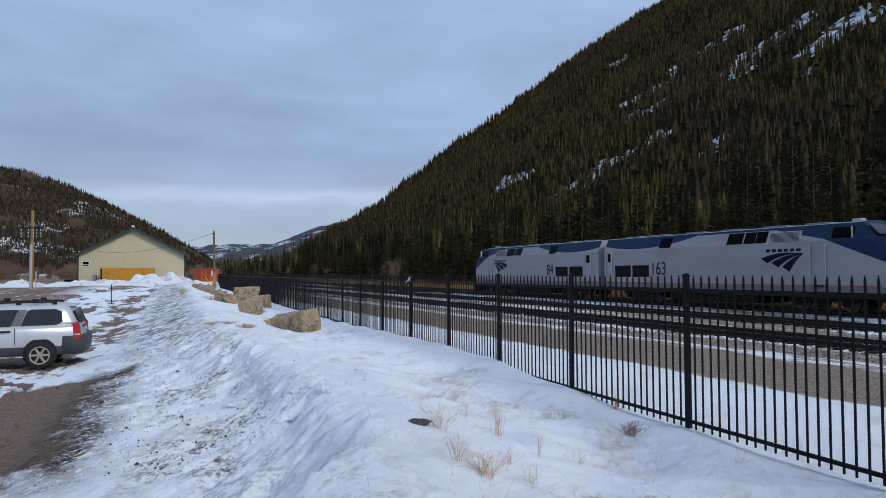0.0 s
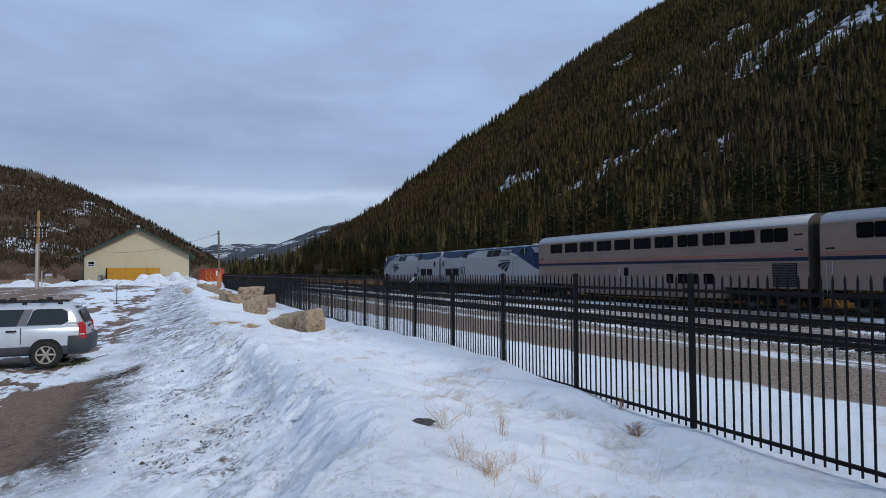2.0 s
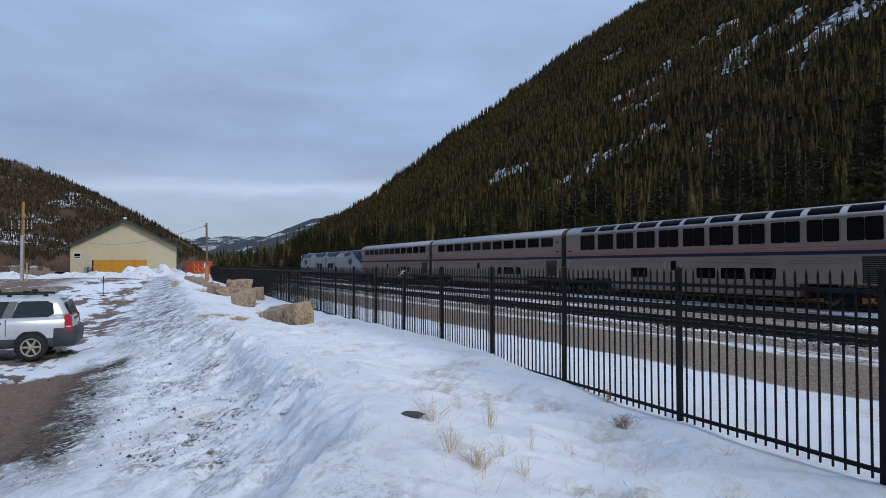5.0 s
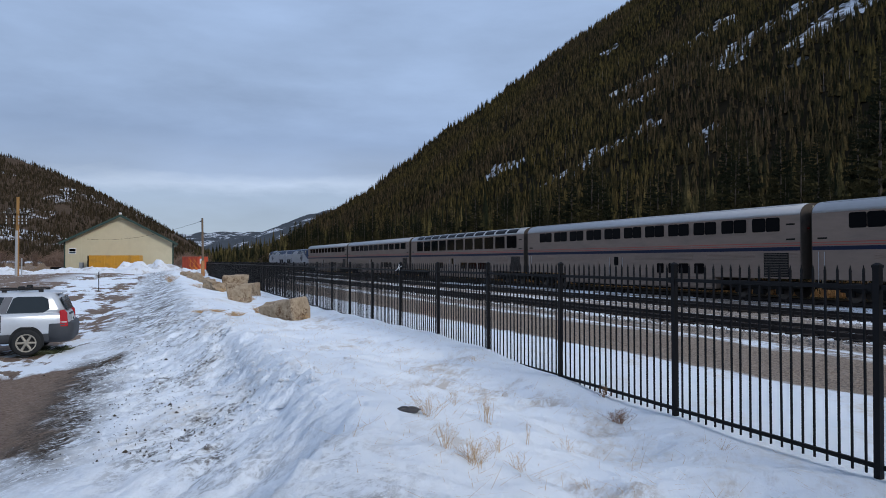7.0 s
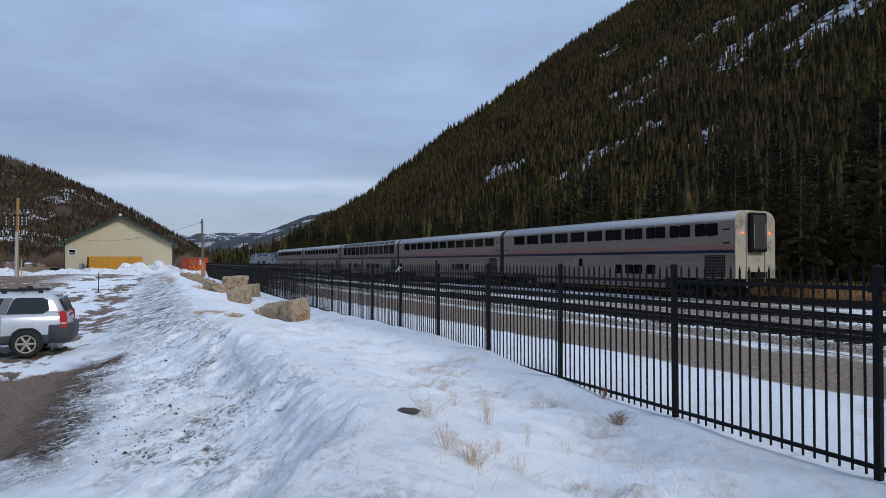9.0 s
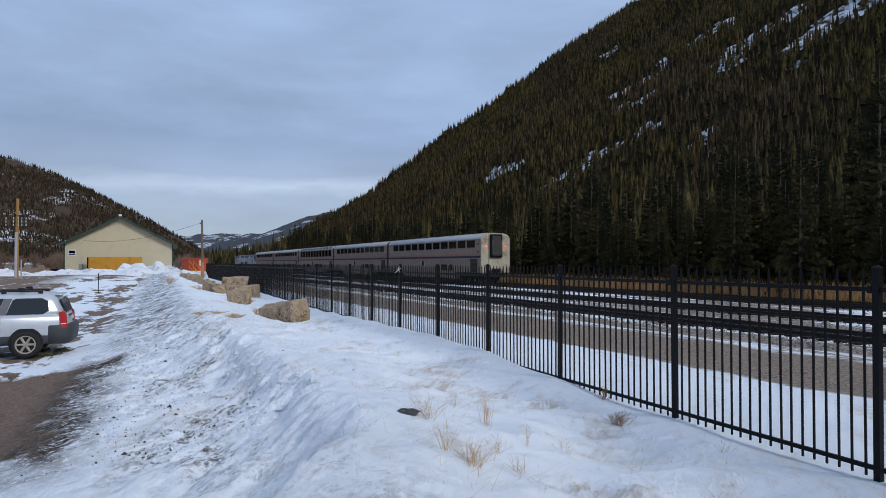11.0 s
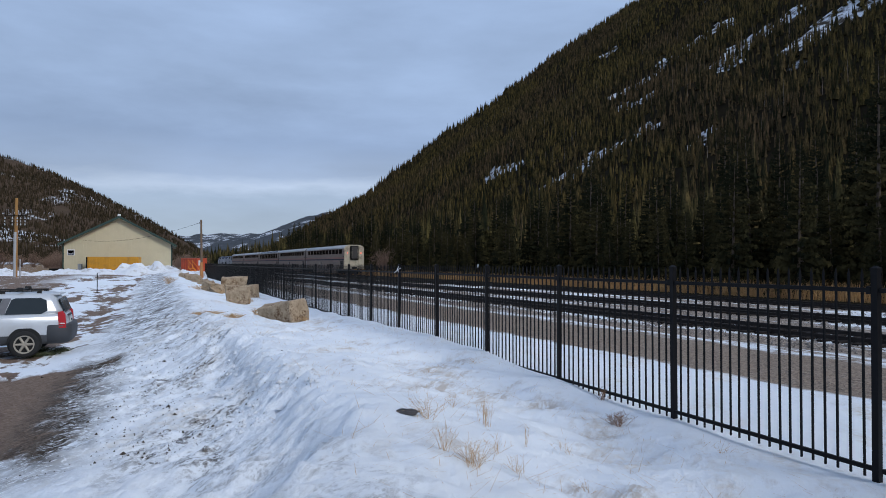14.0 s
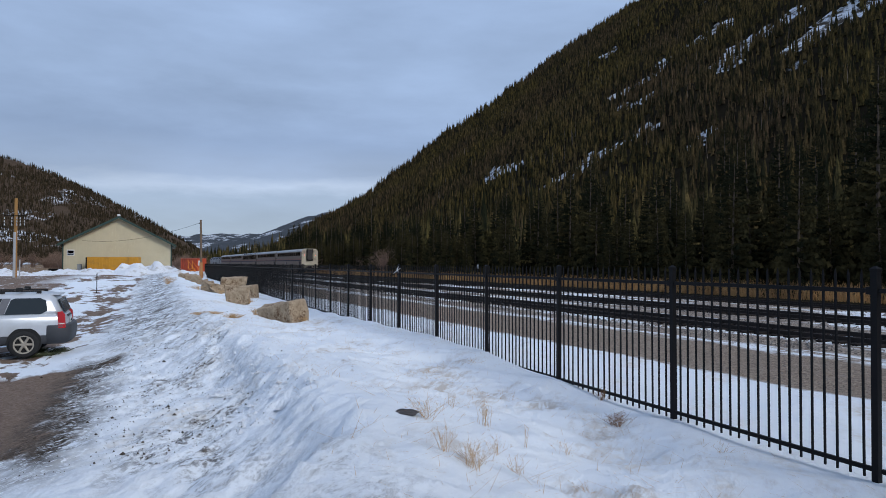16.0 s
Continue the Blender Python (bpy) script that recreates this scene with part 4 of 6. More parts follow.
def make_poles():
    x, y = -40.4, 61.5
    z = gz(x, y)
    p = thing("utility_pole", "ochre wooden pole with a grey conduit and glass insulators", "utility pole", pose(x, y, z))
    part("pole", tubed((0, 0, -0.3), (0, 0, 7.5), 0.16, 0.13, 12), OCHRE, p)
    part("conduit", tubed((0.02, -0.19, 0), (0.02, -0.17, 4.3), 0.12, 0.12, 10), GALV, p, "grey metal conduit")
    part("conduit", tubed((0.42, 0.0, 0), (0.42, 0.0, 1.7), 0.06, 0.06, 8), GALV, p, "grey metal conduit")
    bm = bmesh.new()
    box(bm, -1.0, 1.0, -0.18, -0.13, 5.84, 5.88)
    part("crossarm", bm, UNDER, p)
    GLASSY = material("white_insulator", (0.45, 0.47, 0.5), 0.3)
    for sx in (-0.95, -0.25, 0.22, 0.55, 0.95):
        bm = bmesh.new()
        for k in range(3):
            tube(bm, (sx, -0.2, 5.72 - k * 0.30), (sx, -0.2, 5.52 - k * 0.30), 0.03, 0.055, 8)
        part("insulator", bm, GLASSY, p, "white bell insulators")
    x, y = -28.9, 78.0
    z = gz(x, y)
    q = thing("utility_pole", "weathered wooden utility pole beside the stone blocks", "utility pole", pose(x, y, z, 0, -1.0, 0))
    part("pole", tubed((0, 0, -0.3), (0, 0, 7.0), 0.15, 0.11, 12), WOOD, q)
    part("bracket", boxed(-0.22, 0.05, -0.06, 0.06, 6.55, 6.68), UNDER, q)
    part("guard", tubed((0.0, -0.02, 0.0), (0.0, -0.02, 1.9), 0.22, 0.19, 10), material("orange_guard", (0.45, 0.20, 0.07), 0.7, vary=0.4), q, "orange pole guard")
    # service wire sagging from the pole to the barn
    a, b = Vector((x - 0.1, y, z + 6.7)), Vector((-59.0, 104.7, 5.7))
    bm = bmesh.new()
    last = None
    for k in range(25):
        f = k / 24
        pt = a.lerp(b, f) - Vector((0, 0, 4 * 1.05 * f * (1 - f)))
        if last:
            tube(bm, last, pt, 0.016, 0.016, 5)
        last = pt
    w = part("overhead_wire", bm, UNDER)
    tagged(w, "dark overhead wire sagging from the pole to the barn", "cable")
    # slim marker stake on the bank
    x, y = -23.1, 43.5
    m = thing("marker_stake", "thin dark metal stake in the snow", "stake", pose(x, y, gz(x, y)))
    part("rod", tubed((0, 0, -0.2), (0, 0, 1.25), 0.025, 0.025, 6), UNDER, m)
    part("tip", tubed((0, 0, 1.25), (0, 0, 1.33), 0.035, 0.02, 6), UNDER, m)
    # white-topped post beyond the tracks
    x, y = at_track(37.2, 68)
    m = thing("marker_post", "slim post with a white top beside the tracks", "post", pose(x, y, gz(x, y)))
    part("post", tubed((0, 0, -0.2), (0, 0, 1.6), 0.05, 0.05, 8), UNDER, m)
    part("reflector", boxed(-0.09, 0.09, -0.07, 0.07, 1.6, 2.1, 0.02), material("white_marker", (0.75, 0.76, 0.76), 0.5), m, "white reflector plate")


make_poles()


def make_dumpster():
    ORANGE = material("red_orange_steel", (0.48, 0.075, 0.03), 0.5, vary=0.2, scale=2, second=(0.28, 0.06, 0.03), second_scale=0.8)
    STAIR = material("orange_stair", (0.75, 0.24, 0.03), 0.5, vary=0.15)
    x, y = -34.6, 91.0
    d = thing("red_equipment_box", "red steel equipment container with orange stairs", "container", pose(x, y, gz(x, y) - 0.05, 0, 0, -24))
    part("body", boxed(-1.5, 1.5, -1.2, 0.6, 0.15, 2.5, 0.05), ORANGE, d)
    bm = bmesh.new()
    for k in np.linspace(-1.3, 1.3, 9):
        box(bm, k - 0.05, k + 0.05, -1.26, -1.204, 0.3, 2.35)
    part("ribs", bm, ORANGE, d)
    bm = bmesh.new()
    for s in (-1, 1):
        tube(bm, (0.7 + 0.0, -1.35 - 0.35 * (s + 1), 2.2), (2.3, -1.35 - 0.35 * (s + 1), 0.7), 0.045, 0.045, 6)
        tube(bm, (0.7, -1.35 - 0.35 * (s + 1), 1.3), (2.3, -1.35 - 0.35 * (s + 1), 0.0), 0.06, 0.06, 6)
        for f in (0.1, 0.9):
            tube(bm, (0.7 + 1.6 * f, -1.35 - 0.35 * (s + 1), 1.3 - 1.3 * f), (0.7 + 1.6 * f, -1.35 - 0.35 * (s + 1), 2.2 - 1.5 * f), 0.04, 0.04, 6)
    part("stair_rail", bm, STAIR, d)
    for k in range(5):
        part("tread", boxed(0.72 + k * 0.33, 1.0 + k * 0.33, -2.05, -1.35, 1.05 - k * 0.25, 1.1 - k * 0.25), STAIR, d)
    part("notice", boxed(1.52, 1.56, -1.0, -0.4, 1.5, 2.2), material("white_notice", (0.7, 0.7, 0.7), 0.6), d, "plain white notice")


make_dumpster()

# ---- stone blocks ----
STONE = Nodes("quarried_sandstone")
_s = STONE.mix(STONE.ramp(STONE.noise(3.0, 8, 0.7), 0.3, 0.7), (0.19, 0.125, 0.070), (0.54, 0.42, 0.285))
_s = STONE.mix(STONE.math("MULTIPLY", STONE.ramp(STONE.noise(2.6, 7, 0.7), 0.50, 0.60), STONE.ramp(STONE.noise(14, 5, 0.6), 0.35, 0.6)), _s, (0.11, 0.052, 0.020))
STONE.put(STONE.b.inputs["Base Color"], _s)
STONE.b.inputs["Roughness"].default_value = 0.9
STONE.bump(STONE.noise(9, 9, 0.72), 0.9, 0.05)


def stone_block(label, x, y, lx, ly, lz, turn, tilt=0.0, roll=0.0, seed=0, rough=0.05, sink=0.06, z=None):
    rng = random.Random(seed)
    bm = bmesh.new()
    box(bm, -lx / 2, lx / 2, -ly / 2, ly / 2, 0, lz)
    for v in bm.verts:
        v.co += Vector((rng.uniform(-1, 1), rng.uniform(-1, 1), rng.uniform(-1, 1))) * rough * 1.6
    bmesh.ops.bevel(bm, geom=list(bm.edges), offset=0.035, segments=1, affect="EDGES")
    bmesh.ops.subdivide_edges(bm, edges=list(bm.edges), cuts=3, use_grid_fill=True)
    for v in bm.verts:
        v.co += noise.noise_vector(v.co * 2.3 + Vector((seed * 3.1, 0, 0))) * rough * 1.1 + noise.noise_vector(v.co * 7 + Vector((seed, 1, 0))) * rough * 0.5
    ob = part("stone_block", bm, STONE.m)
    ob.matrix_basis = pose(x, y, (gz(x, y) if z is None else z) - sink, tilt, roll, turn)
    return tagged(ob, label, "stone block", "row of stone blocks")


stone_block("large tilted tan sandstone block in the snow", -4.6, 19.1, 1.12, 0.80, 0.60, -22, 9, -8, 1, 0.06, 0.08)
stone_block("squared brown sandstone block in the snow", -9.0, 28.6, 0.98, 0.8, 0.82, 8, 0, 2, 2, 0.05)
stone_block("squared tan sandstone block behind another", -10.2, 34.2, 0.95, 0.7, 0.72, -5, 0, -2, 3, 0.03)
stone_block("rough rubble stone block with a rusty face", -13.0, 40.5, 1.35, 1.0, 1.0, 18, 3, 3, 4, 0.09)
stone_block("rough rubble stone in the snow", -14.1, 39.3, 0.9, 0.8, 0.62, -12, 3, 5, 5, 0.10)
stone_block("rough rubble stone in the snow", -13.4, 38.6, 0.75, 0.7, 0.5, 32, -6, 5, 15, 0.10)
for k, (px, dist, w, h) in enumerate(((372, 48, 1.0, 0.62), (360, 52, 0.9, 0.7), (350, 55, 1.0, 0.95), (338, 58, 1.1, 0.7), (325, 61, 1.0, 0.7), (384, 45, 0.9, 0.6), (342, 64, 0.9, 0.8))):
    stone_block("tan sandstone block in the snow", (px - 784) / 1150 * dist, dist, w * 0.7, 0.6, h * 0.72, 15 * math.sin(k * 3), 2, 2, 30 + k, 0.07)

# ---- weeds and litter on the snow ----
STRAW = material("dry_weed", (0.52, 0.34, 0.17), 0.9, vary=0.35, scale=4)
SEED = material("brown_seed_heads", (0.24, 0.125, 0.06), 0.9, vary=0.4, scale=6)


def place(px, py, drop=0.0):
    """A spot on the ground by its bearing and its fall below the eye's level."""
    dist = 8.0
    for _ in range(30):
        dist = 1150 * (EYE - gz((px - 784) / 1150 * dist, dist) - drop) / (py - 466)
    return (px - 784) / 1150 * dist, dist


for k, (px, py, h, r, n) in enumerate(((1092, 752, 0.20, 0.26, 34), (1066, 706, 0.22, 0.16, 16), (860, 752, 0.34, 0.14, 14), (838, 824, 0.24, 0.20, 30), (786, 795, 0.30, 0.10, 12),
                                        (755, 738, 0.28, 0.20, 18), (800, 718, 0.20, 0.12, 8), (920, 835, 0.20, 0.16, 10), (1000, 800, 0.16, 0.16, 7), (930, 790, 0.30, 0.06, 4),
                                        (1278, 800, 0.14, 0.12, 6), (880, 800, 0.22, 0.12, 8), (1040, 868, 0.14, 0.15, 8), (840, 640, 0.12, 0.2, 10), (760, 660, 0.10, 0.2, 8))):
    x, y = place(px, py)
    bush = k in (0, 1)
    bare_bush("dry_weed", "clump of dry brown weeds with seed heads in the snow" if bush else "tuft of dry straw-coloured grass in the snow", x, y, h * (1 if bush else 0.85), r * (1 if bush else 1.25), n if bush else int(n * 1.15), 200 + k, SEED if bush else STRAW, "weed", 0.003 if bush else 0.0021, 6 if bush else 4, kind="stuff")
for k, (px, py, h, r, n) in enumerate(((370, 553, 0.10, 0.55, 120), (437, 540, 0.35, 0.5, 110), (415, 562, 0.14, 0.35, 60), (455, 558, 0.2, 0.3, 40), (300, 500, 0.6, 0.7, 60), (392, 520, 0.3, 0.5, 40), (540, 572, 0.2, 0.2, 24), (350, 512, 0.3, 0.6, 40), (1080, 640, 0.6, 0.05, 3))):
    x, y = place(px, py)
    bare_bush("dry_grass_tuft", "flattened clump of dry brown grass in the snow", x, y, h, r, n, 300 + k, STRAW, "grass", 0.006, 3, kind="stuff")


def scattered_straw():
    """Single dry stems and bent straws all over the field beside the fence."""
    rng = random.Random(91)
    V, F, spots = [], [], []
    for k in range(1900):
        if k % 9 == 0:
            cu, cv = rng.uniform(-4.3, -0.3), rng.uniform(-2.2, 13)
        spots.append(plan(cu + rng.gauss(0, 0.22), cv + rng.gauss(0, 0.30)))
    heights = ground_height(np.array([p.x for p in spots]), np.array([p.y for p in spots]))
    for p, z in zip(spots, heights):
        a, lean, h = rng.uniform(0, 6.28), rng.uniform(0.3, 5.0) ** 1.2, rng.uniform(0.015, 0.11)
        tip = Vector((p.x + math.cos(a) * lean * h, p.y + math.sin(a) * lean * h, z + h))
        w = rng.uniform(0.0015, 0.003)
        i = len(V)
        for q in range(3):
            V.append((p.x + math.cos(q * 2.09) * w, p.y + math.sin(q * 2.09) * w, z - 0.02))
        V.append(tuple(tip))
        F += [(i, i + 1, i + 3), (i + 1, i + 2, i + 3), (i + 2, i, i + 3)]
    tagged(new("scattered_straw", mesh_from("scattered_straw", V, F, [STRAW], smooth_shade=False)), "scattered dry straws sticking out of the snow", "grass", kind="stuff")


scattered_straw()
x, y = place(722, 730)
bm = bmesh.new()
bmesh.ops.create_icosphere(bm, subdivisions=3, radius=1)
for v in bm.verts:
    v.co = Vector((v.co.x * 0.115, v.co.y * 0.075, max(v.co.z, -0.4) * 0.022)) + noise.noise_vector(v.co * 2) * 0.02
flat = part("flat_stone", bm, material("dark_slate", (0.06, 0.055, 0.055), 0.9, vary=0.4, scale=10, bump=0.4, bump_scale=30))
flat.location = (x, y, gz(x, y) + 0.01)
tagged(flat, "flat dark grey stone lying in the snow", "stone")


def clods():
    """Dirt clods and snow lumps on the ploughed bank."""
    rng = random.Random(77)
    DIRT = material("frozen_dirt", (0.055, 0.042, 0.032), 0.95, vary=0.5, scale=20, island=0.4)
    for name, label, mat, n, band, size, kindname in (("dirt_clods", "dark frozen dirt clods on the snow bank", DIRT, 2200, (-6.9, -4.6), (0.005, 0.018), "dirt"),
                                            ("snow_lumps", "broken lumps of ploughed snow", SNOW.m, 800, (-5.3, -3.7), (0.010, 0.042), "snow")):
        V, F = [], []
        spots = [plan(rng.gauss(sum(band) / 2, (band[1] - band[0]) / 3.2), rng.uniform(0, 1) ** 1.4 * 20 + 4.0) for k in range(n)]
        heights = ground_height(np.array([p.x for p in spots]), np.array([p.y for p in spots]))
        for p, z in zip(spots, heights):
            r = rng.uniform(*size) * (2.0 if rng.random() < 0.06 else 1)
            i = len(V)
            for q in range(5):
                an = q * 1.257 + rng.uniform(-0.3, 0.3)
                V.append((p.x + math.cos(an) * r * rng.uniform(0.7, 1.5), p.y + math.sin(an) * r * rng.uniform(0.7, 1.3), z - 0.012 + rng.uniform(0, 0.3) * r))
            V.append((p.x, p.y, z + r * rng.uniform(0.5, 0.9)))
            F += [(i + q, i + (q + 1) % 5, i + 5) for q in range(5)]
        tagged(new(name, mesh_from(name, V, F, [mat], smooth_shade=False)), label, kindname, kind="stuff")


clods()


# ---- parked car ----
def make_car():
    PAINT = material("silver_car_paint", (0.60, 0.62, 0.64), 0.28, 0.35, vary=0.04, scale=4, second=(0.42, 0.42, 0.42), second_scale=1.2, second_amount=(0.5, 0.9))
    CLAD = material("dark_grey_cladding", (0.045, 0.047, 0.052), 0.65, vary=0.2, scale=6)
    GLASS = material("tinted_car_glass", (0.02, 0.026, 0.028), 0.05, vary=0.1)
    REDL = material("red_tail_lens", (0.42, 0.012, 0.014), 0.18, vary=0.1)
    ALLOY = material("alloy_rim", (0.36, 0.32, 0.26), 0.5, 0.3, vary=0.15)
    cx, cy = -10.24, 16.2
    car = thing("estate_car", "parked silver estate car with dark lower cladding", "car", pose(cx, cy, gz(cx, cy) + 0.02, 0, 0, 204))

    def loft(rows, mat, name, parent, label="", smooth_it=True):
        """Rows of (z, half width, rear x, front x): a body of stacked rounded slabs."""
        bm = bmesh.new()
        rings = []
        for z, w, xr, xf in rows:
            ring = []
            c = min(0.16, w * 0.3)
            for x, y in ((xr + c, -w), (xf - c, -w), (xf - c * 0.25, -w + c * 0.55), (xf, -w + c * 1.7), (xf, w - c * 1.7), (xf - c * 0.25, w - c * 0.55), (xf - c, w), (xr + c, w),
                         (xr + c * 0.25, w - c * 0.55), (xr, w - c * 1.7), (xr, -w + c * 1.7), (xr + c * 0.25, -w + c * 0.55)):
                ring.append(bm.verts.new((x, y, z)))
            rings.append(ring)
        n = len(rings[0])
        for a, b in zip(rings, rings[1:]):
            for i in range(n):
                bm.faces.new((a[i], a[(i + 1) % n], b[(i + 1) % n], b[i]))
        bm.faces.new(rings[0][::-1])
        bm.faces.new(rings[-1])
        bmesh.ops.recalc_face_normals(bm, faces=bm.faces)
        for f in bm.faces:
            f.smooth = smooth_it and abs(f.normal.z) < 0.8
        return part(name, bm, mat, parent, label)

    loft([(0.42, 0.835, -0.84, 3.36), (0.60, 0.862, -0.86, 3.42), (0.78, 0.868, -0.86, 3.40), (0.93, 0.850, -0.83, 3.32), (1.0, 0.82, -0.80, 3.1)], PAINT, "body", car)
    loft([(0.985, 0.80, -0.79, 2.35), (1.10, 0.775, -0.76, 2.15), (1.30, 0.715, -0.67, 1.80), (1.44, 0.66, -0.60, 1.52), (1.50, 0.60, -0.53, 1.42), (1.525, 0.5, -0.42, 1.3)], PAINT, "cabin", car)
    loft([(0.30, 0.80, -0.88, 3.40), (0.36, 0.845, -0.93, 3.48), (0.53, 0.850, -0.95, 3.50), (0.60, 0.845, -0.92, 3.46)], CLAD, "bumper", car, "dark grey plastic bumper and sill cladding")

    loft([(0.34, 0.85, -0.94, -0.31), (0.60, 0.876, -0.97, -0.31), (0.73, 0.876, -0.95, -0.31), (0.765, 0.862, -0.92, -0.33)], CLAD, "rear_bumper", car, "dark grey plastic rear bumper")

    def pane(name, pts, y_of, t=0.012, mat=GLASS):
        for s in (1, -1):
            bm = bmesh.new()
            prism(bm, pts, 0.0, t, lambda x, z, a, s=s: Vector((x, s * (y_of(z) + a), z)))
            part(name, bm, mat, car)

    def slope(z):
        return 0.797 - (z - 0.985) * 0.285 + 0.006

    pane("side_window", [(-0.33, 1.02), (0.42, 1.02), (0.30, 1.36), (0.22, 1.40), (-0.30, 1.40), (-0.42, 1.34), (-0.46, 1.10)], slope)
    pane("side_window", [(0.62, 1.01), (1.32, 1.01), (1.18, 1.40), (0.47, 1.40)], slope)
    pane("side_window", [(1.40, 1.01), (2.22, 1.01), (1.72, 1.38), (1.26, 1.40)], slope)
    pane("door_pillar", [(0.425, 1.02), (0.615, 1.02), (0.465, 1.40), (0.305, 1.40)], slope, 0.008, material("shaded_pillar", (0.13, 0.13, 0.14), 0.5))
    bm = bmesh.new()
    for s in (1, -1):
        for x0 in (0.52, 1.36):
            box(bm, x0 - 0.006, x0 + 0.006, s * 0.868 - 0.006, s * 0.868 + 0.006, 0.58, 0.98)
    part("door_seam", bm, RUBBER, car)
    bm = bmesh.new()
    prism(bm, [(-0.775, 1.05), (-0.645, 1.37), (-0.62, 1.37), (-0.75, 1.05)], -0.60, 0.60, lambda x, z, a: Vector((x - 0.045, a, z)))
    part("rear_window", bm, GLASS, car)
    part("spoiler", boxed(-0.69, -0.48, -0.56, 0.56, 1.455, 1.495, 0.018), PAINT, car)
    part("hatch_handle", boxed(-0.865, -0.80, -0.32, 0.32, 0.93, 0.97, 0.015), CLAD, car)
    plate = part("number_plate", boxed(-0.885, -0.863, -0.16, 0.16, 0.74, 0.88, 0.006), material("pale_plate", (0.6, 0.62, 0.62), 0.5), car)
    part("plate_bar", boxed(-0.890, -0.8865, -0.12, 0.12, 0.79, 0.84), UNDER, plate)
    for s in (1, -1):
        bm = bmesh.new()
        prism(bm, [(-0.82, 0.68), (-0.67, 0.68), (-0.655, 0.78), (-0.64, 1.06), (-0.74, 1.08), (-0.80, 1.0)], -0.07, 0.0, lambda x, z, a, s=s: Vector((x - 0.035, s * (0.868 - max(0.0, z - 0.86) * 0.28 + a + 0.012), z)))
        lamp = part("tail_light", bm, REDL, car, "red tail light")
        part("reverse_lens", boxed(-0.83, -0.72, s * 0.885 - 0.012, s * 0.885, 0.77, 0.80, 0.004), material("clear_lens", (0.6, 0.5, 0.48), 0.2), lamp)
        part("door_handle", boxed(0.60, 0.82, s * 0.89 - 0.025, s * 0.89 + 0.015, 0.88, 0.92, 0.012), RUBBER, car)
        bm = bmesh.new()
        tube(bm, (-0.30, s * 0.56, 1.565), (1.35, s * 0.56, 1.565), 0.018, 0.018, 8)
        for x in (-0.25, 0.5, 1.3):
            box(bm, x - 0.05, x + 0.05, s * 0.56 - 0.02, s * 0.56 + 0.02, 1.50, 1.57)
        part("roof_rail", bm, RUBBER, car)
    bm = bmesh.new()
    for x in (0.15, 0.95):
        box(bm, x - 0.03, x + 0.03, -0.58, 0.58, 1.585, 1.61, 0.008)
        for s in (1, -1):
            box(bm, x - 0.07, x + 0.07, s * 0.56 - 0.045, s * 0.56 + 0.045, 1.56, 1.65, 0.02)
    part("roof_rack", bm, RUBBER, car, "black roof rack bars")
    for x, s in ((0, 1), (0, -1), (2.525, 1), (2.525, -1)):
        yo = s * 0.75
        arch = bmesh.new()
        bmesh.ops.create_cone(arch, cap_ends=True, segments=36, radius1=0.355, radius2=0.355, depth=0.13)
        bmesh.ops.transform(arch, matrix=pose(x, s * 0.80, 0.36, 90), verts=arch.verts)
        part("wheel_arch", arch, RUBBER, car)
        w = new("wheel")
        w.parent = car
        w.matrix_basis = pose(x, yo + s * 0.075, 0.315, 0, 0, 0 if s > 0 else 180) @ Matrix.Diagonal((0.94, 1, 0.94, 1))
        bm = bmesh.new()
        prof = [(0.228, -0.09), (0.30, -0.105), (0.325, -0.085), (0.335, 0.0), (0.325, 0.085), (0.30, 0.105), (0.228, 0.09)]
        seg = 40
        ring = [[bm.verts.new((math.cos(6.2832 * k / seg) * r, a, math.sin(6.2832 * k / seg) * r)) for r, a in prof] for k in range(seg)]
        for k in range(seg):
            for j in range(len(prof) - 1):
                bm.faces.new((ring[k][j], ring[(k + 1) % seg][j], ring[(k + 1) % seg][j + 1], ring[k][j + 1])).smooth = True
        bmesh.ops.recalc_face_normals(bm, faces=bm.faces)
        part("tyre", bm, RUBBER, w)
        bm = bmesh.new()
        seg_v = bmesh.ops.create_cone(bm, cap_ends=True, segments=32, radius1=0.235, radius2=0.235, depth=0.02)["verts"]
        bmesh.ops.transform(bm, matrix=pose(0, -0.01, 0, 90), verts=seg_v)
        part("hub_disc", bm, UNDER, w)
        bm = bmesh.new()
        for k in range(6):
            a = 6.2832 * k / 6
            tube(bm, (math.cos(a) * 0.03, 0.055, math.sin(a) * 0.03), (math.cos(a) * 0.205, 0.06, math.sin(a) * 0.205), 0.034, 0.028, 8)
        for r0, r1 in ((0.198, 0.240),):
            o = [[bm.verts.new((math.cos(6.2832 * k / 32) * r, y, math.sin(6.2832 * k / 32) * r)) for r, y in ((r0, 0.05), (r0, 0.085), (r1, 0.09), (r1, 0.05))] for k in range(32)]
            for k in range(32):
                for j in range(4):
                    bm.faces.new((o[k][j], o[(k + 1) % 32][j], o[(k + 1) % 32][(j + 1) % 4], o[k][(j + 1) % 4]))
        c = bmesh.ops.create_cone(bm, cap_ends=True, segments=20, radius1=0.05, radius2=0.04, depth=0.05)["verts"]
        bmesh.ops.transform(bm, matrix=pose(0, 0.06, 0, 90), verts=c)
        bmesh.ops.recalc_face_normals(bm, faces=bm.faces)
        part("rim", bm, ALLOY, w, "six-spoke alloy rim")


make_car()
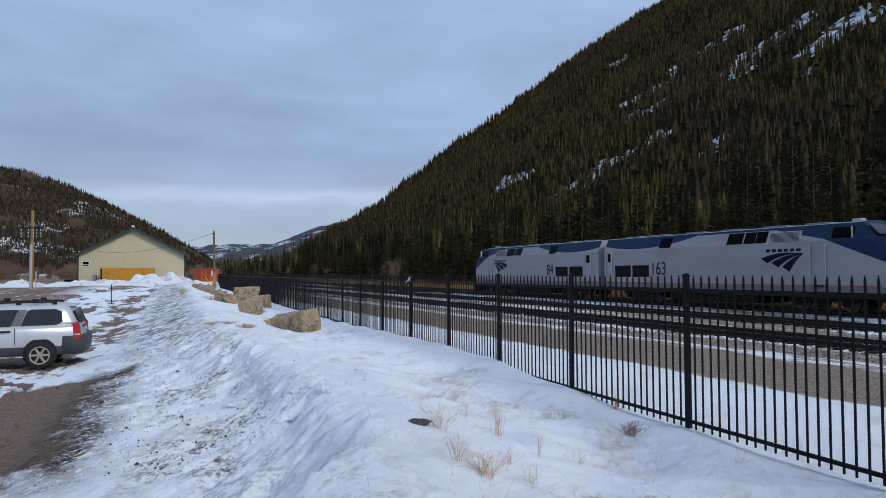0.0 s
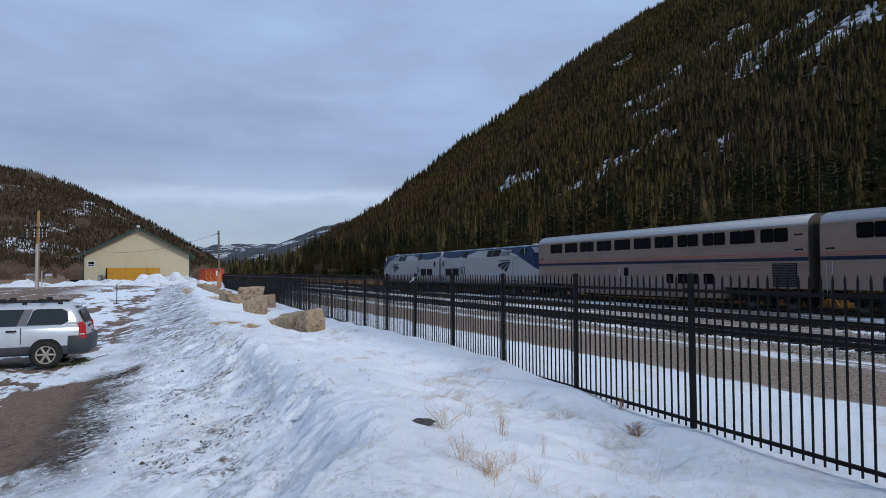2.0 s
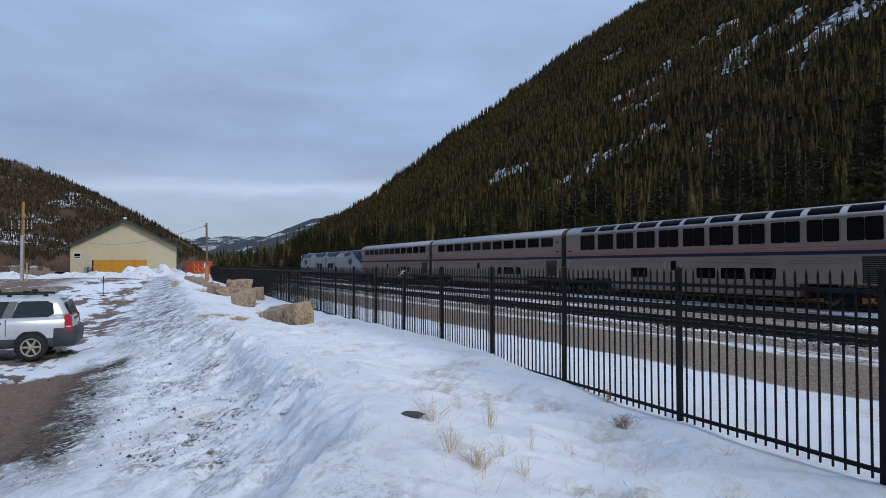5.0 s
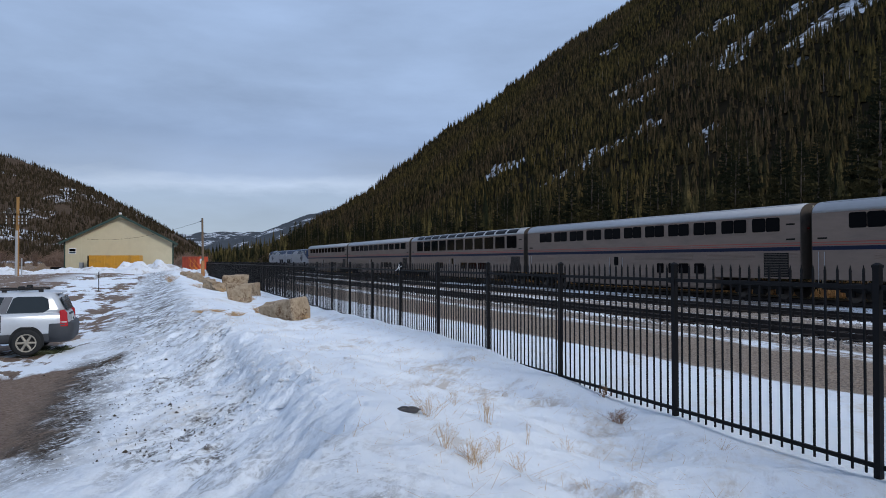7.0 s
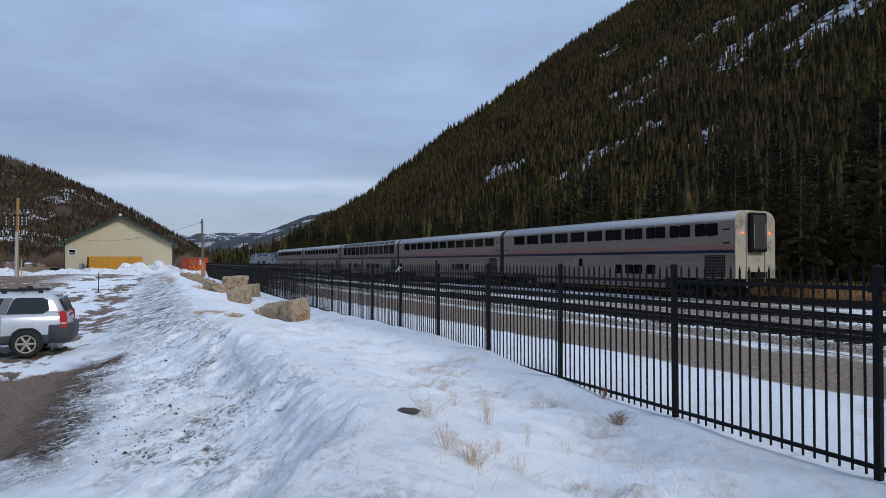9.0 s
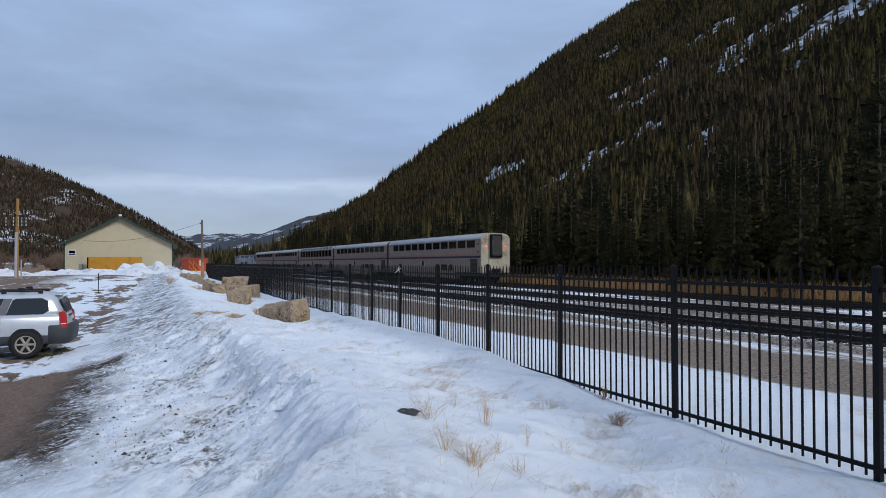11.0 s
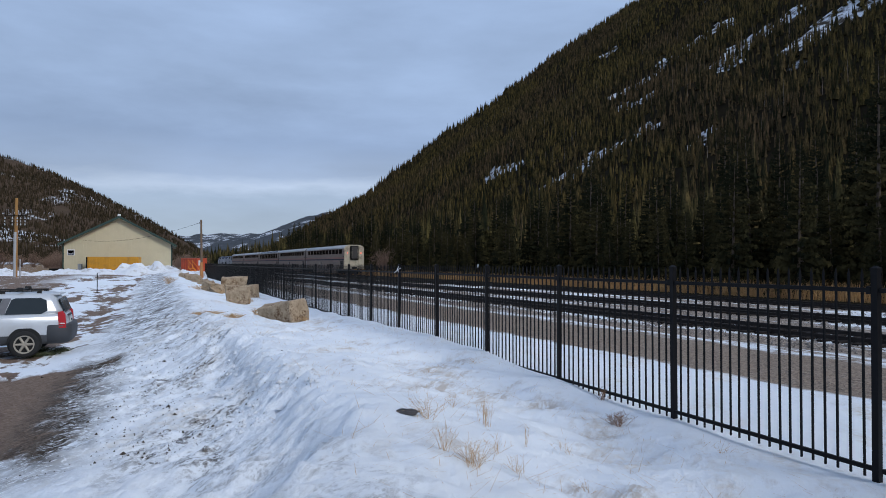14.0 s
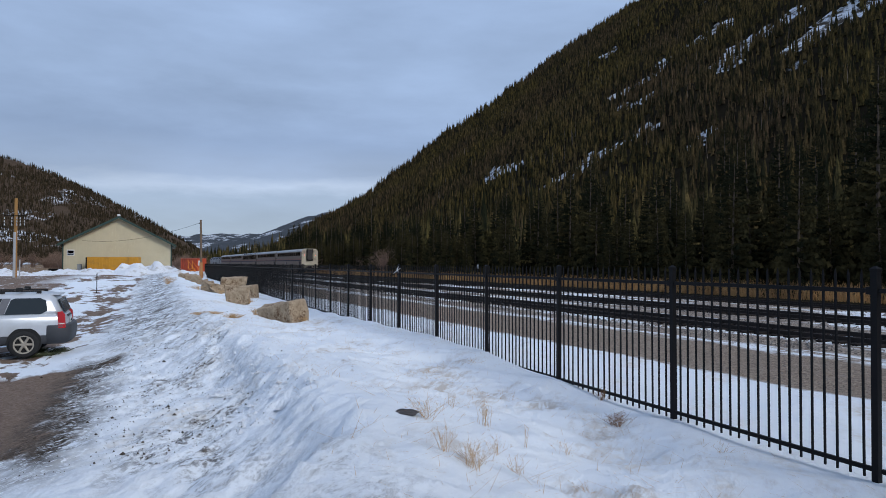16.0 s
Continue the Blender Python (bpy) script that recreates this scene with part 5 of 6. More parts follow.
# weeds under the car's rear
for k, (px, py) in enumerate(((75, 622), (95, 628), (115, 622), (60, 632))):
    x, y = place(px, py)
    bare_bush("green_weed", "flattened greyish-green weeds on the gravel", x, y, 0.14, 0.35, 50, 400 + k, material("dull_green_weed", (0.09, 0.10, 0.05), 0.9, vary=0.4), "weed", 0.012, 3)


# ---- train ----
LEN, LOCO = 25.95, 21.05
HALF = 1.66
RAILZ = -0.17


def rounded(x0, x1, z0, z1, r, n=4):
    pts = []
    for cx, cz, a0 in ((x1 - r, z1 - r, 0), (x0 + r, z1 - r, 90), (x0 + r, z0 + r, 180), (x1 - r, z0 + r, 270)):
        for k in range(n + 1):
            a = radians(a0 + 90 * k / n)
            pts.append((cx + math.cos(a) * r, cz + math.sin(a) * r))
    return pts


def plate_on(name, pts, y, t, mat, parent, label=""):
    """A flat plate of that outline, standing proud of the side at y."""
    bm = bmesh.new()
    s = 1 if y > 0 else -1
    prism(bm, pts, 0, t, lambda x, z, a: Vector((x, y + s * a, z)))
    return part(name, bm, mat, parent, label)


def truck(parent, x, wheels=2):
    t = new("truck")
    t.parent = parent
    t.matrix_basis = pose(x, 0, 0)
    span = 1.3 if wheels == 2 else 1.45
    bm = bmesh.new()
    for s in (1, -1):
        box(bm, -span - 0.55, span + 0.55, s * 1.05 - 0.09, s * 1.05 + 0.09, 0.50, 0.74, 0.04)
        box(bm, -0.32, 0.32, s * 1.12 - 0.1, s * 1.12 + 0.1, 0.22, 0.52, 0.03)
        for a in (-span, span):
            box(bm, a - 0.2, a + 0.2, s * 1.14 - 0.1, s * 1.14 + 0.1, 0.28, 0.62, 0.05)
    box(bm, -0.4, 0.4, -1.0, 1.0, 0.55, 0.9)
    part("truck_frame", bm, UNDER, t)
    for a in np.linspace(-span, span, wheels):
        bm = bmesh.new()
        for s in (1, -1):
            tube(bm, (a, s * 0.70, 0.47), (a, s * 0.83, 0.47), 0.46, 0.46, 28)
            tube(bm, (a, s * 0.68, 0.47), (a, s * 0.70, 0.47), 0.49, 0.49, 28)
        tube(bm, (a, -0.7, 0.47), (a, 0.7, 0.47), 0.08, 0.08, 10)
        part("wheelset", bm, WHEEL_STEEL, t)


def section(top, n=7):
    """A coach's half outline from the sill over the roof."""
    pts = [(HALF, 1.12), (HALF, 1.3), (HALF, 4.42)]
    for k in range(1, n + 1):
        a = radians(90 * k / n)
        pts.append((HALF - 0.95 * (1 - math.cos(a)), 4.42 + (top - 4.42) * math.sin(a)))
    return pts


def coach(label, lounge=False, seed=0):
    """A two-level coach; x runs forward along the train, the origin lies at its rear end on the rail."""
    rng = random.Random(seed)
    c = thing("rail_coach", label, "train car", group="coaches of the train")
    x0, x1 = 0.33, LEN - 0.33
    half = section(5.03)
    walls = half[:3]
    roof = half[2:]
    bm = bmesh.new()
    prism(bm, [(y, z) for y, z in walls] + [(-y, z) for y, z in walls[::-1]], x0, x1, lambda y, z, a: Vector((a, y, z)))
    part("body", bm, SILVER_SHADED, c)
    part("skirt", boxed(5.7, LEN - 5.7, -HALF + 0.01, HALF - 0.01, 0.42, 1.116, 0.05), SILVER_SHADED, c)
    bm = bmesh.new()
    for f in prism(bm, [(y, z + 0.004) for y, z in roof] + [(-y, z + 0.004) for y, z in roof[::-1][1:]], x0, x1, lambda y, z, a: Vector((a, y, z))):
        f.smooth = abs(f.normal.x) < 0.5
    for k in range(5):
        y = 0.2 + k * 0.25
        for s in (1, -1):
            zt = 4.42 + 0.61 * math.sqrt(max(0.0, 1 - ((max(0, y - HALF + 0.95)) / 0.95) ** 2))
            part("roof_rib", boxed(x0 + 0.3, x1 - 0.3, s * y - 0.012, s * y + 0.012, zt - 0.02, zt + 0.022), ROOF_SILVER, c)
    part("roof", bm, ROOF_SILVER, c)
    outline = [(y * 0.985, z) for y, z in half] + [(-y * 0.985, z) for y, z in half[::-1][1:]]
    for a, b in ((x0 - 0.05, x0 - 0.004), (x1 + 0.004, x1 + 0.05)):
        ends = bmesh.new()
        prism(ends, outline, a, b, lambda y, z, q: Vector((q, y, z)))
        # only the train's tail keeps cream; all other ends carry painted gap shade
        part("end_wall", ends, END_GREY if seed == 5 and a < 1 else END_SHADED, c)
    wz0, wz1 = (3.22, 4.32) if lounge else (3.60, 4.34)
    for s in (1, -1):
        y = s * HALF
        for k in range(11):
            a = 1.46 + k * 2.061
            w = plate_on("window", rounded(a - 0.05, a + 1.74, wz0 - 0.05, wz1 + 0.05, 0.16), y, 0.018, SILVER_SHADED, c)
            for p0, p1 in ((a, a + 0.84), (a + 0.855, a + 1.69)):
                plate_on("pane", rounded(p0, p1, wz0, wz1, 0.10, 3), y + s * 0.018, 0.008, DARK_GLASS, w)
            if lounge:
                bm = bmesh.new()
                pts = [(HALF - 0.95 * (1 - math.cos(radians(t))) + 0.02, 4.42 + 0.61 * math.sin(radians(t)) + 0.02) for t in (14, 24, 34, 44, 54)]
                inner = [(q[0] - 0.05, q[1] - 0.05) for q in pts[::-1]]
                prism(bm, [(s * q[0], q[1]) for q in pts + inner], a + 0.02, a + 1.68, lambda yy, z, q: Vector((q, yy, z)))
                part("roof_window", bm, DARK_GLASS, c)
        plate_on("navy_stripe", [(x0, 2.58), (x1, 2.58), (x1, 2.77), (x0, 2.77)], y, 0.006, NAVY, c)
        plate_on("red_stripe", [(x0, 2.82), (x1, 2.82), (x1, 2.86), (x0, 2.86)], y, 0.006, RED, c)
        plate_on("red_stripe", [(x0, 2.95), (x1, 2.95), (x1, 2.99), (x0, 2.99)], y, 0.006, RED, c)
        # fluted sheets above the sill and below the stripes
        for z0, z1, spans in ((0.50, 1.10, ((5.8, LEN - 5.8),)), (2.14, 2.5, ((15.3, 22.6), (7.4, 12.4), (3.0, 6.3), (0.4, 0.95)))):
            for a, b in spans:
                bm = bmesh.new()
                z, wave = z0, []
                while z < z1:
                    wave += [(y + s * 0.004, z), (y + s * 0.018, z + 0.012), (y + s * 0.018, z + 0.045), (y + s * 0.004, z + 0.057)]
                    z += 0.075
                prism(bm, wave + [(y - s * 0.004, z - 0.018), (y - s * 0.004, z0)], a, b, lambda yy, zz, q: Vector((q, yy, zz)))
                part("fluted_panel", bm, SILVER_SHADED, c)
        # vent near the rear end, a door, and the lower windows
        v = plate_on("vent", [(0.98, 1.2), (2.45, 1.2), (2.45, 2.46), (0.98, 2.46)], y, 0.01, UNDER, c, "dark louvred vent")
        bm = bmesh.new()
        for k in range(14):
            z = 1.25 + k * 0.086
            box(bm, 1.03, 2.40, y + s * 0.01 - 0.012, y + s * 0.01 + 0.012, z, z + 0.035)
        part("louvre", bm, WHEEL_STEEL, v)
        d = plate_on("door", rounded(13.75, 14.85, 0.9, 2.5, 0.08), y, 0.012, SILVER_SHADED, c)
        plate_on("door_window", rounded(14.05, 14.5, 1.75, 2.35, 0.08), y + s * 0.012, 0.008, DARK_GLASS, d)
        for a in (13.6, 14.95):
            part("grab_rail", tubed((a, y + s * 0.06, 1.1), (a, y + s * 0.06, 2.3), 0.02, 0.02, 6), ROOF_SILVER, c)
        lows = ((6.5, 7.25), (7.7, 8.5), (8.55, 9.35), (9.75, 10.35)) if not lounge else ((16.6, 18.2), (7.0, 8.6), (9.0, 10.6), (11.0, 12.4))
        for a, b in lows:
            w = plate_on("lower_window", rounded(a - 0.04, b + 0.04, 1.25, 1.95, 0.1), y, 0.014, SILVER_SHADED, c)
            plate_on("pane", rounded(a, b, 1.29, 1.91, 0.08), y + s * 0.014, 0.008, DARK_GLASS, w)
        for a, b, z0, z1 in ((16.2, 18.4, 1.25, 2.05), (19.3, 20.4, 1.25, 2.45), (21.2, 23.0, 1.2, 2.05), (3.2, 4.6, 1.25, 2.05)):
            plate_on("service_hatch", rounded(a, b, z0, z1, 0.05, 2), y, 0.008, SILVER_SHADED, c)
        for a in (x1 - 0.65, x1 - 0.35):
            part("ladder_rail", tubed((a, y + s * 0.05, 0.8), (a, y + s * 0.05, 2.5), 0.015, 0.015, 6), ROOF_SILVER, c)
        # unreadable small lettering
        for a, z in ((0.62, 3.9), (0.62, 3.12), (LEN - 1.1, 3.12)):
            plate_on("lettering_bar", [(a, z), (a + 0.5, z), (a + 0.5, z + 0.09), (a, z + 0.09)], y, 0.004, UNDER, c)
    # ends: gangway, lamps, couplers
    for e, out in ((x0 - 0.05, -1), (x1 + 0.05, 1)):
        g = part("gangway", boxed(min(e, e + out * 0.26), max(e, e + out * 0.26), -0.68, 0.68, 2.62, 4.90, 0.09), UNDER, c, "black rubber gangway")
        part("gangway_door", boxed(min(e + out * 0.262, e + out * 0.285), max(e + out * 0.262, e + out * 0.285), -0.50, 0.50, 2.8, 4.74, 0.03), material("gangway_dark", (0.035, 0.03, 0.028), 0.6), g)
        bm = bmesh.new()
        for s in (1, -1):
            tube(bm, (e + out * 0.31, s * 0.47, 2.85), (e + out * 0.31, s * 0.47, 4.3), 0.015, 0.02, 6)
            box(bm, e + out * 0.03 - 0.03, e + out * 0.03 + 0.03, s * 0.75 - 0.03, s * 0.75 + 0.03, 0.6, 4.9)
        part("end_rail", bm, END_GREY, c)
        bm = bmesh.new()
        box(bm, min(e, e + out * 0.3), max(e, e + out * 0.3), -0.45, 0.45, 1.15, 1.5, 0.04)
        tube(bm, (e - out * 0.2, 0, 0.85), (e + out * 0.27, 0, 0.85), 0.13, 0.15, 10)
        for s in (1, -1):
            tube(bm, (e + out * 0.1, s * 0.8, 1.5), (e + out * 0.2, s * 0.6, 0.7), 0.035, 0.035, 6)
        part("coupler", bm, UNDER, c)
    lampm = LAMP_RED if seed == 5 else material("unlit_marker", (0.25, 0.02, 0.015), 0.3)
    for s in (1, -1):
        part("marker_light", tubed((x0 - 0.055, s * 1.12, 3.72), (x0 - 0.13, s * 1.12, 3.72), 0.055, 0.05, 14), lampm, c, "red marker light")
    under = bmesh.new()
    for a, b in ((6.2, 11.5), (12.0, 19.5)):
        box(under, a, b, -1.3, 1.3, 0.30, 0.62, 0.04)
    box(under, 0.5, LEN - 0.5, -1.2, 1.2, 0.62, 0.9)
    part("underframe", under, UNDER, c)
    truck(c, 3.2)
    truck(c, LEN - 3.2)
    return c


def number_text(txt, parent, x, z, size, y, flip):
    cu = bpy.data.curves.new("road_number", "FONT")
    cu.body, cu.size, cu.extrude, cu.align_x = txt, size, 0.004, "CENTER"
    cu.materials.append(NAVY)
    tmp = new("road_number", cu)
    me = bpy.data.meshes.new_from_object(tmp.evaluated_get(bpy.context.evaluated_depsgraph_get()))
    bpy.data.objects.remove(tmp)
    ob = new("road_number", me)
    ob.parent = parent
    ob.matrix_basis = pose(x, y, z, 90, 0, flip) @ Matrix.Diagonal((0.8, 1, 1, 1))
    ob["label"] = "dark blue road number " + txt
    return ob


def livery():
    """Silver sides with deep blue sweeps at both ends and a grimy sill."""
    n = Nodes("silver_blue_livery")
    sep = n.nt.nodes.new("ShaderNodeSeparateXYZ")
    n.put(sep.inputs[0], n.co)
    x, z = sep.outputs[0], sep.outputs[2]

    def above(a, b):
        return n.ramp(n.math("SUBTRACT", a, b), -0.012, 0.012)

    nose = n.math("MULTIPLY", above(n.math("ADD", z, n.math("MULTIPLY", n.math("SUBTRACT", x, 17.5), 0.417)), 3.62), above(z, 2.2))
    nose = n.math("MULTIPLY", nose, above(x, 16.6))
    k = n.math("MULTIPLY", n.math("SUBTRACT", x, 3.8), 0.294)
    rear = n.math("MULTIPLY", above(z, n.math("ADD", n.math("MULTIPLY", n.math("MULTIPLY", k, k), 0.28), 3.62)), n.ramp(x, 9.49, 9.51, 1, 0))
    lead = n.math("MULTIPLY", above(z, n.math("ADD", n.math("MULTIPLY", n.math("SUBTRACT", x, 14.6), -0.21), 4.24)), above(x, 14.6))
    top = n.math("MULTIPLY", above(z, 4.27), above(x, 9.2))
    blue = n.math("MAXIMUM", n.math("MAXIMUM", nose, rear), n.math("MAXIMUM", lead, n.math("MULTIPLY", top, above(z, 3.6))))
    grime = n.ramp(n.noise(0.9, 6, 0.6, (3, 1, 1)), 0.45, 0.75, 0, 0.6)
    side = n.mix(grime, (0.36, 0.355, 0.365), (0.25, 0.235, 0.225))
    side = n.mix(n.ramp(z, 1.27, 1.30, 0.75, 0.0), side, (0.13, 0.12, 0.115))
    n.put(n.b.inputs["Base Color"], n.mix(blue, side, (0.010, 0.028, 0.075)))
    n.b.inputs["Roughness"].default_value = 0.5
    n.b.inputs["Specular IOR Level"].default_value = 0.18
    return n.m


def locomotive(label, txt):
    """A diesel locomotive; the origin lies at its blunt end on the rail, x runs towards the nose."""
    c = thing("locomotive", label, "locomotive", group="locomotives of the train")

    def sec(x):
        f = max(0.0, x - 19.2)
        top = 4.52 if x < 19.2 else 4.52 - 1.0 * min(f, 0.9) / 0.9 if f < 0.9 else 3.52 - (f - 0.9) * 1.05
        w = 1.52 - 0.12 * max(0, x - 18.2) / 2.5 - (0.30 * max(0, x - 20.2))
        top = max(top, 2.3)
        sh = min(3.55, top - 0.35)
        side = [(w, z) for z in np.linspace(1.0, sh, 26)]
        up = [(w - (w - 1.15) * q if w > 1.2 else w - 0.15 * q, sh + (top - 0.12 - sh) * q) for q in np.linspace(0.08, 1, 11)]
        rf = [(up[-1][0] * (1 - q), top - 0.12 + 0.12 * math.sin(q * 1.57)) for q in (0.15, 0.4, 0.7, 1.0)]
        return side + up + rf

    def colour(x, y, z):
        if z > 4.40 and x < 19.0:
            return 2
        nose = x > 17.5 + (3.62 - z) * 2.4 and z > 2.2
        if x > 17.4 and z > 3.58 or nose:
            return 1
        if z > 3.60:
            if x < 9.5 and z > 3.62 + 0.30 * ((x - 3.8) / 3.4) ** 2:
                return 1
            if 14.6 < x <= 17.5 and z > 4.22 - (x - 14.6) * 0.20:
                return 1
            if 9.5 <= x <= 14.6 and z > 4.28:
                return 1
        return 3 if z < 1.28 else 0

    xs = np.concatenate([np.linspace(0.35, 17.2, 150), np.linspace(17.3, 20.75, 50)])
    ring = [[(x, y, z) for y, z in sec(x)] for x in xs]
    n = len(ring[0])
    V = [p for r in ring for p in r] + [(x, -y, z) for r in ring for x, y, z in r]
    F, M = [], []
    off = len(xs) * n
    for i in range(len(xs) - 1):
        for j in range(n - 1):
            a, b, d, e = i * n + j, i * n + j + 1, (i + 1) * n + j + 1, (i + 1) * n + j
            ctr = (np.array(V[a]) + np.array(V[d])) / 2
            k = colour(*ctr)
            F += [(a, e, d, b), (off + a, off + b, off + d, off + e)]
            M += [k, k]
    me = mesh_from("body", V, F, [LIVERY, ROOF_BLUE], [1 if k == 2 else 0 for k in M], False)
    body = new("body", me)
    body.parent = c
    bm = bmesh.new()
    for x, out in ((0.35, -1), (20.75, 1)):
        r = sec(x)
        pts = r + [(-y, z) for y, z in r[::-1][1:]]
        prism(bm, pts, x - 0.02 if out < 0 else x - 0.03, x + 0.02 if out < 0 else x + 0.01, lambda y, z, q: Vector((q, y, z)))
    part("end_plate", bm, [WHITE_SIDE], c)
    part("end_door", boxed(0.20, 0.33, -0.5, 0.5, 1.3, 3.9, 0.05), UNDER, c)
    for s in (1, -1):
        y = s * 1.52

        def slanted(name, xa, xb, za, zb, mat, lab="", lift=0.03):
            bm = bmesh.new()
            fy = lambda z: 1.52 - max(0.0, z - 3.55) * 0.435
            prism(bm, [(xa, za), (xb, za), (xb, zb), (xa, zb)], -0.02, lift, lambda x, z, a: Vector((x, s * (fy(z) + a), z)))
            return part(name, bm, mat, c, lab)

        for xa, xb in ((5.95, 6.95), (11.44, 12.5), (12.62, 13.35), (13.40, 14.08)):
            slanted("roof_grille", xa, xb, 3.60, 4.24, DARK_GLASS)
        g = slanted("louvre_frame", 14.22, 16.1, 3.60, 4.16, GALV)
        for k in range(9):
            z = 3.63 + k * 0.058
            yy = s * (1.52 - max(0.0, z - 3.55) * 0.435 + 0.04)
            part("louvre", boxed(14.27, 16.05, yy - 0.012, yy + 0.012, z, z + 0.022), UNDER, g)
        slanted("cab_window", 17.8, 18.38, 3.68, 4.20, DARK_GLASS)
        slanted("cab_window", 18.42, 18.85, 3.68, 4.20, DARK_GLASS)
        part("cab_mirror", boxed(18.85, 18.95, y - 0.02 + s * 0.02, y + 0.02 + s * 0.06, 3.65, 4.2, 0.01), material("pale_shade", (0.65, 0.6, 0.5), 0.6), c)
        for a, b in (((2.31, 4.02), (4.26, 5.94)) if s > 0 else ((1.55, 3.2), (3.38, 5.0))):
            plate_on("side_grille", rounded(a, b, 1.70, 2.50, 0.03, 2), y, 0.012, UNDER, c)
        for a, b in (((1.25, 1.95) if s > 0 else (0.62, 1.22)), (16.75, 17.48)):
            d = plate_on("door", rounded(a, b, 1.35, 3.5, 0.05, 2), y, 0.012, WHITE_SIDE, c)
            if a < 5:
                plate_on("door_window", rounded(a + 0.15, b - 0.15, 2.75, 3.35, 0.06, 2), y + s * 0.012, 0.008, DARK_GLASS, d)
            for xx in (a - 0.05, b + 0.05):
                part("grab_rail", tubed((xx, y + s * 0.07, 1.45), (xx, y + s * 0.07, 3.4), 0.03, 0.03, 8), GALV, c)
            for k in range(3):
                part("step", boxed(a + 0.1, b - 0.1, y - 0.1, y + s * 0.03 + 0.03, 0.6 + k * 0.34, 0.66 + k * 0.34), UNDER, c)
        plate_on("sill_stripe", [(0.5, 1.30), (20.2, 1.30), (20.2, 1.34), (0.5, 1.34)], y, 0.004, RED, c)
        # curved three-band emblem and a plain bar for the name
        for k in range(3):
            pts = []
            x_tip, z_tip = 16.3, 2.98
            for t in np.linspace(0, 1, 9):
                e = ((13.75 + k * 0.66), 2.74 - k * 0.23)
                pts.append((e[0] + (x_tip - e[0]) * t, e[1] + (z_tip - e[1]) * t + (0.20 - 0.05 * k) * math.sin(t * 3.14) * (1 - 0.35 * t)))
            back = [(x + 0.42 * (1 - q) + 0.0, z - 0.24 * (1 - q) - 0.02) for (x, z), q in zip(pts, np.linspace(0, 1, 9))][::-1]
            bm = bmesh.new()
            m = len(pts)
            fr = [bm.verts.new((x, y + s * 0.006, z)) for x, z in pts + back]
            for q in range(m - 1):
                bm.faces.new((fr[q], fr[q + 1], fr[2 * m - 2 - q], fr[2 * m - 1 - q]))
            bmesh.ops.solidify(bm, geom=list(bm.faces), thickness=0.004)
            bmesh.ops.recalc_face_normals(bm, faces=bm.faces)
            part("emblem_band", bm, NAVY, c)
        for k in range(6):
            a = 14.1 + k * 0.36
            plate_on("name_bar", [(a, 3.08), (a + 0.26, 3.08), (a + 0.26, 3.24), (a, 3.24)], y, 0.005, NAVY, c)
        number_text(txt, c, 6.75 if len(txt) == 2 else 5.9, 1.86, 1.22, y + s * 0.02, 180 if s > 0 else 0)
        part("windshield", boxed(0, 0.03, s * 0.65 - 0.52, s * 0.65 + 0.52, -0.36, 0.36, 0.01), WINDSHIELD, c).matrix_basis = pose(19.70, 0, 4.03, 0, -42, 0)
        part("headlight", tubed((20.6, s * 0.45, 2.75), (20.74, s * 0.45, 2.72), 0.12, 0.12, 12), GALV, c)
    under = bmesh.new()
    box(under, 0.4, 20.7, -1.35, 1.35, 0.85, 1.05)
    box(under, 7.0, 13.4, -1.35, 1.35, 0.28, 0.86, 0.06)
    box(under, 20.5, 20.95, -1.35, 1.35, 0.18, 1.0, 0.06)
    part("fuel_tank", under, UNDER, c)
    bm = bmesh.new()
    for x in (2.5, 5.0, 8.2, 11.0, 14.0, 16.5):
        box(bm, x - 0.7, x + 0.7, -0.7, 0.7, 4.47, 4.55, 0.03)
    part("roof_hatch", bm, ROOF_BLUE, c)
    part("antenna", boxed(18.0, 18.5, -0.2, 0.2, 4.5, 4.66, 0.04), ROOF_SILVER, c)
    bm = bmesh.new()
    tube(bm, (0.0, 0, 0.85), (0.5, 0, 0.85), 0.14, 0.14, 10)
    tube(bm, (20.7, 0, 0.85), (21.05, 0, 0.85), 0.14, 0.14, 10)
    part("coupler", bm, UNDER, c)
    truck(c, 3.9)
    truck(c, 17.0)
    return c


ROOF_BLUE = material("pale_blue_roof", (0.17, 0.21, 0.28), 0.45, vary=0.15, scale=2)
LIVERY = livery()
WINDSHIELD = material("grey_windshield", (0.10, 0.11, 0.13), 0.15)

# each car, the distance of its origin behind the front of the first coach, and whether it is turned about
CARS = []
front = locomotive("silver and blue diesel locomotive leading the train", "84")
CARS.append((front, LOCO, False))
second = locomotive("silver and blue diesel locomotive running tail first", "163")
CARS.append((second, LOCO, True))
for k in range(5):
    ob = coach(("two-level stainless steel lounge coach with tall wraparound windows" if k == 2 else
                "last two-level stainless steel coach with glowing red marker lights" if k == 4 else
                "two-level stainless steel passenger coach with red and blue stripes"), k == 2, k + 1)
    CARS.append((ob, -(k + 1) * LEN, False))

# the front of the first coach along the track, time by time
ORIGIN = 18.83
ADVANCE = [(0.0, -0.9), (1.5, 21.8), (3.5, 52.35), (7.0, 106.65), (9.0, 136.6), (12.5, 188.7), (14.5, 218.6), (16.0, 240.0)]


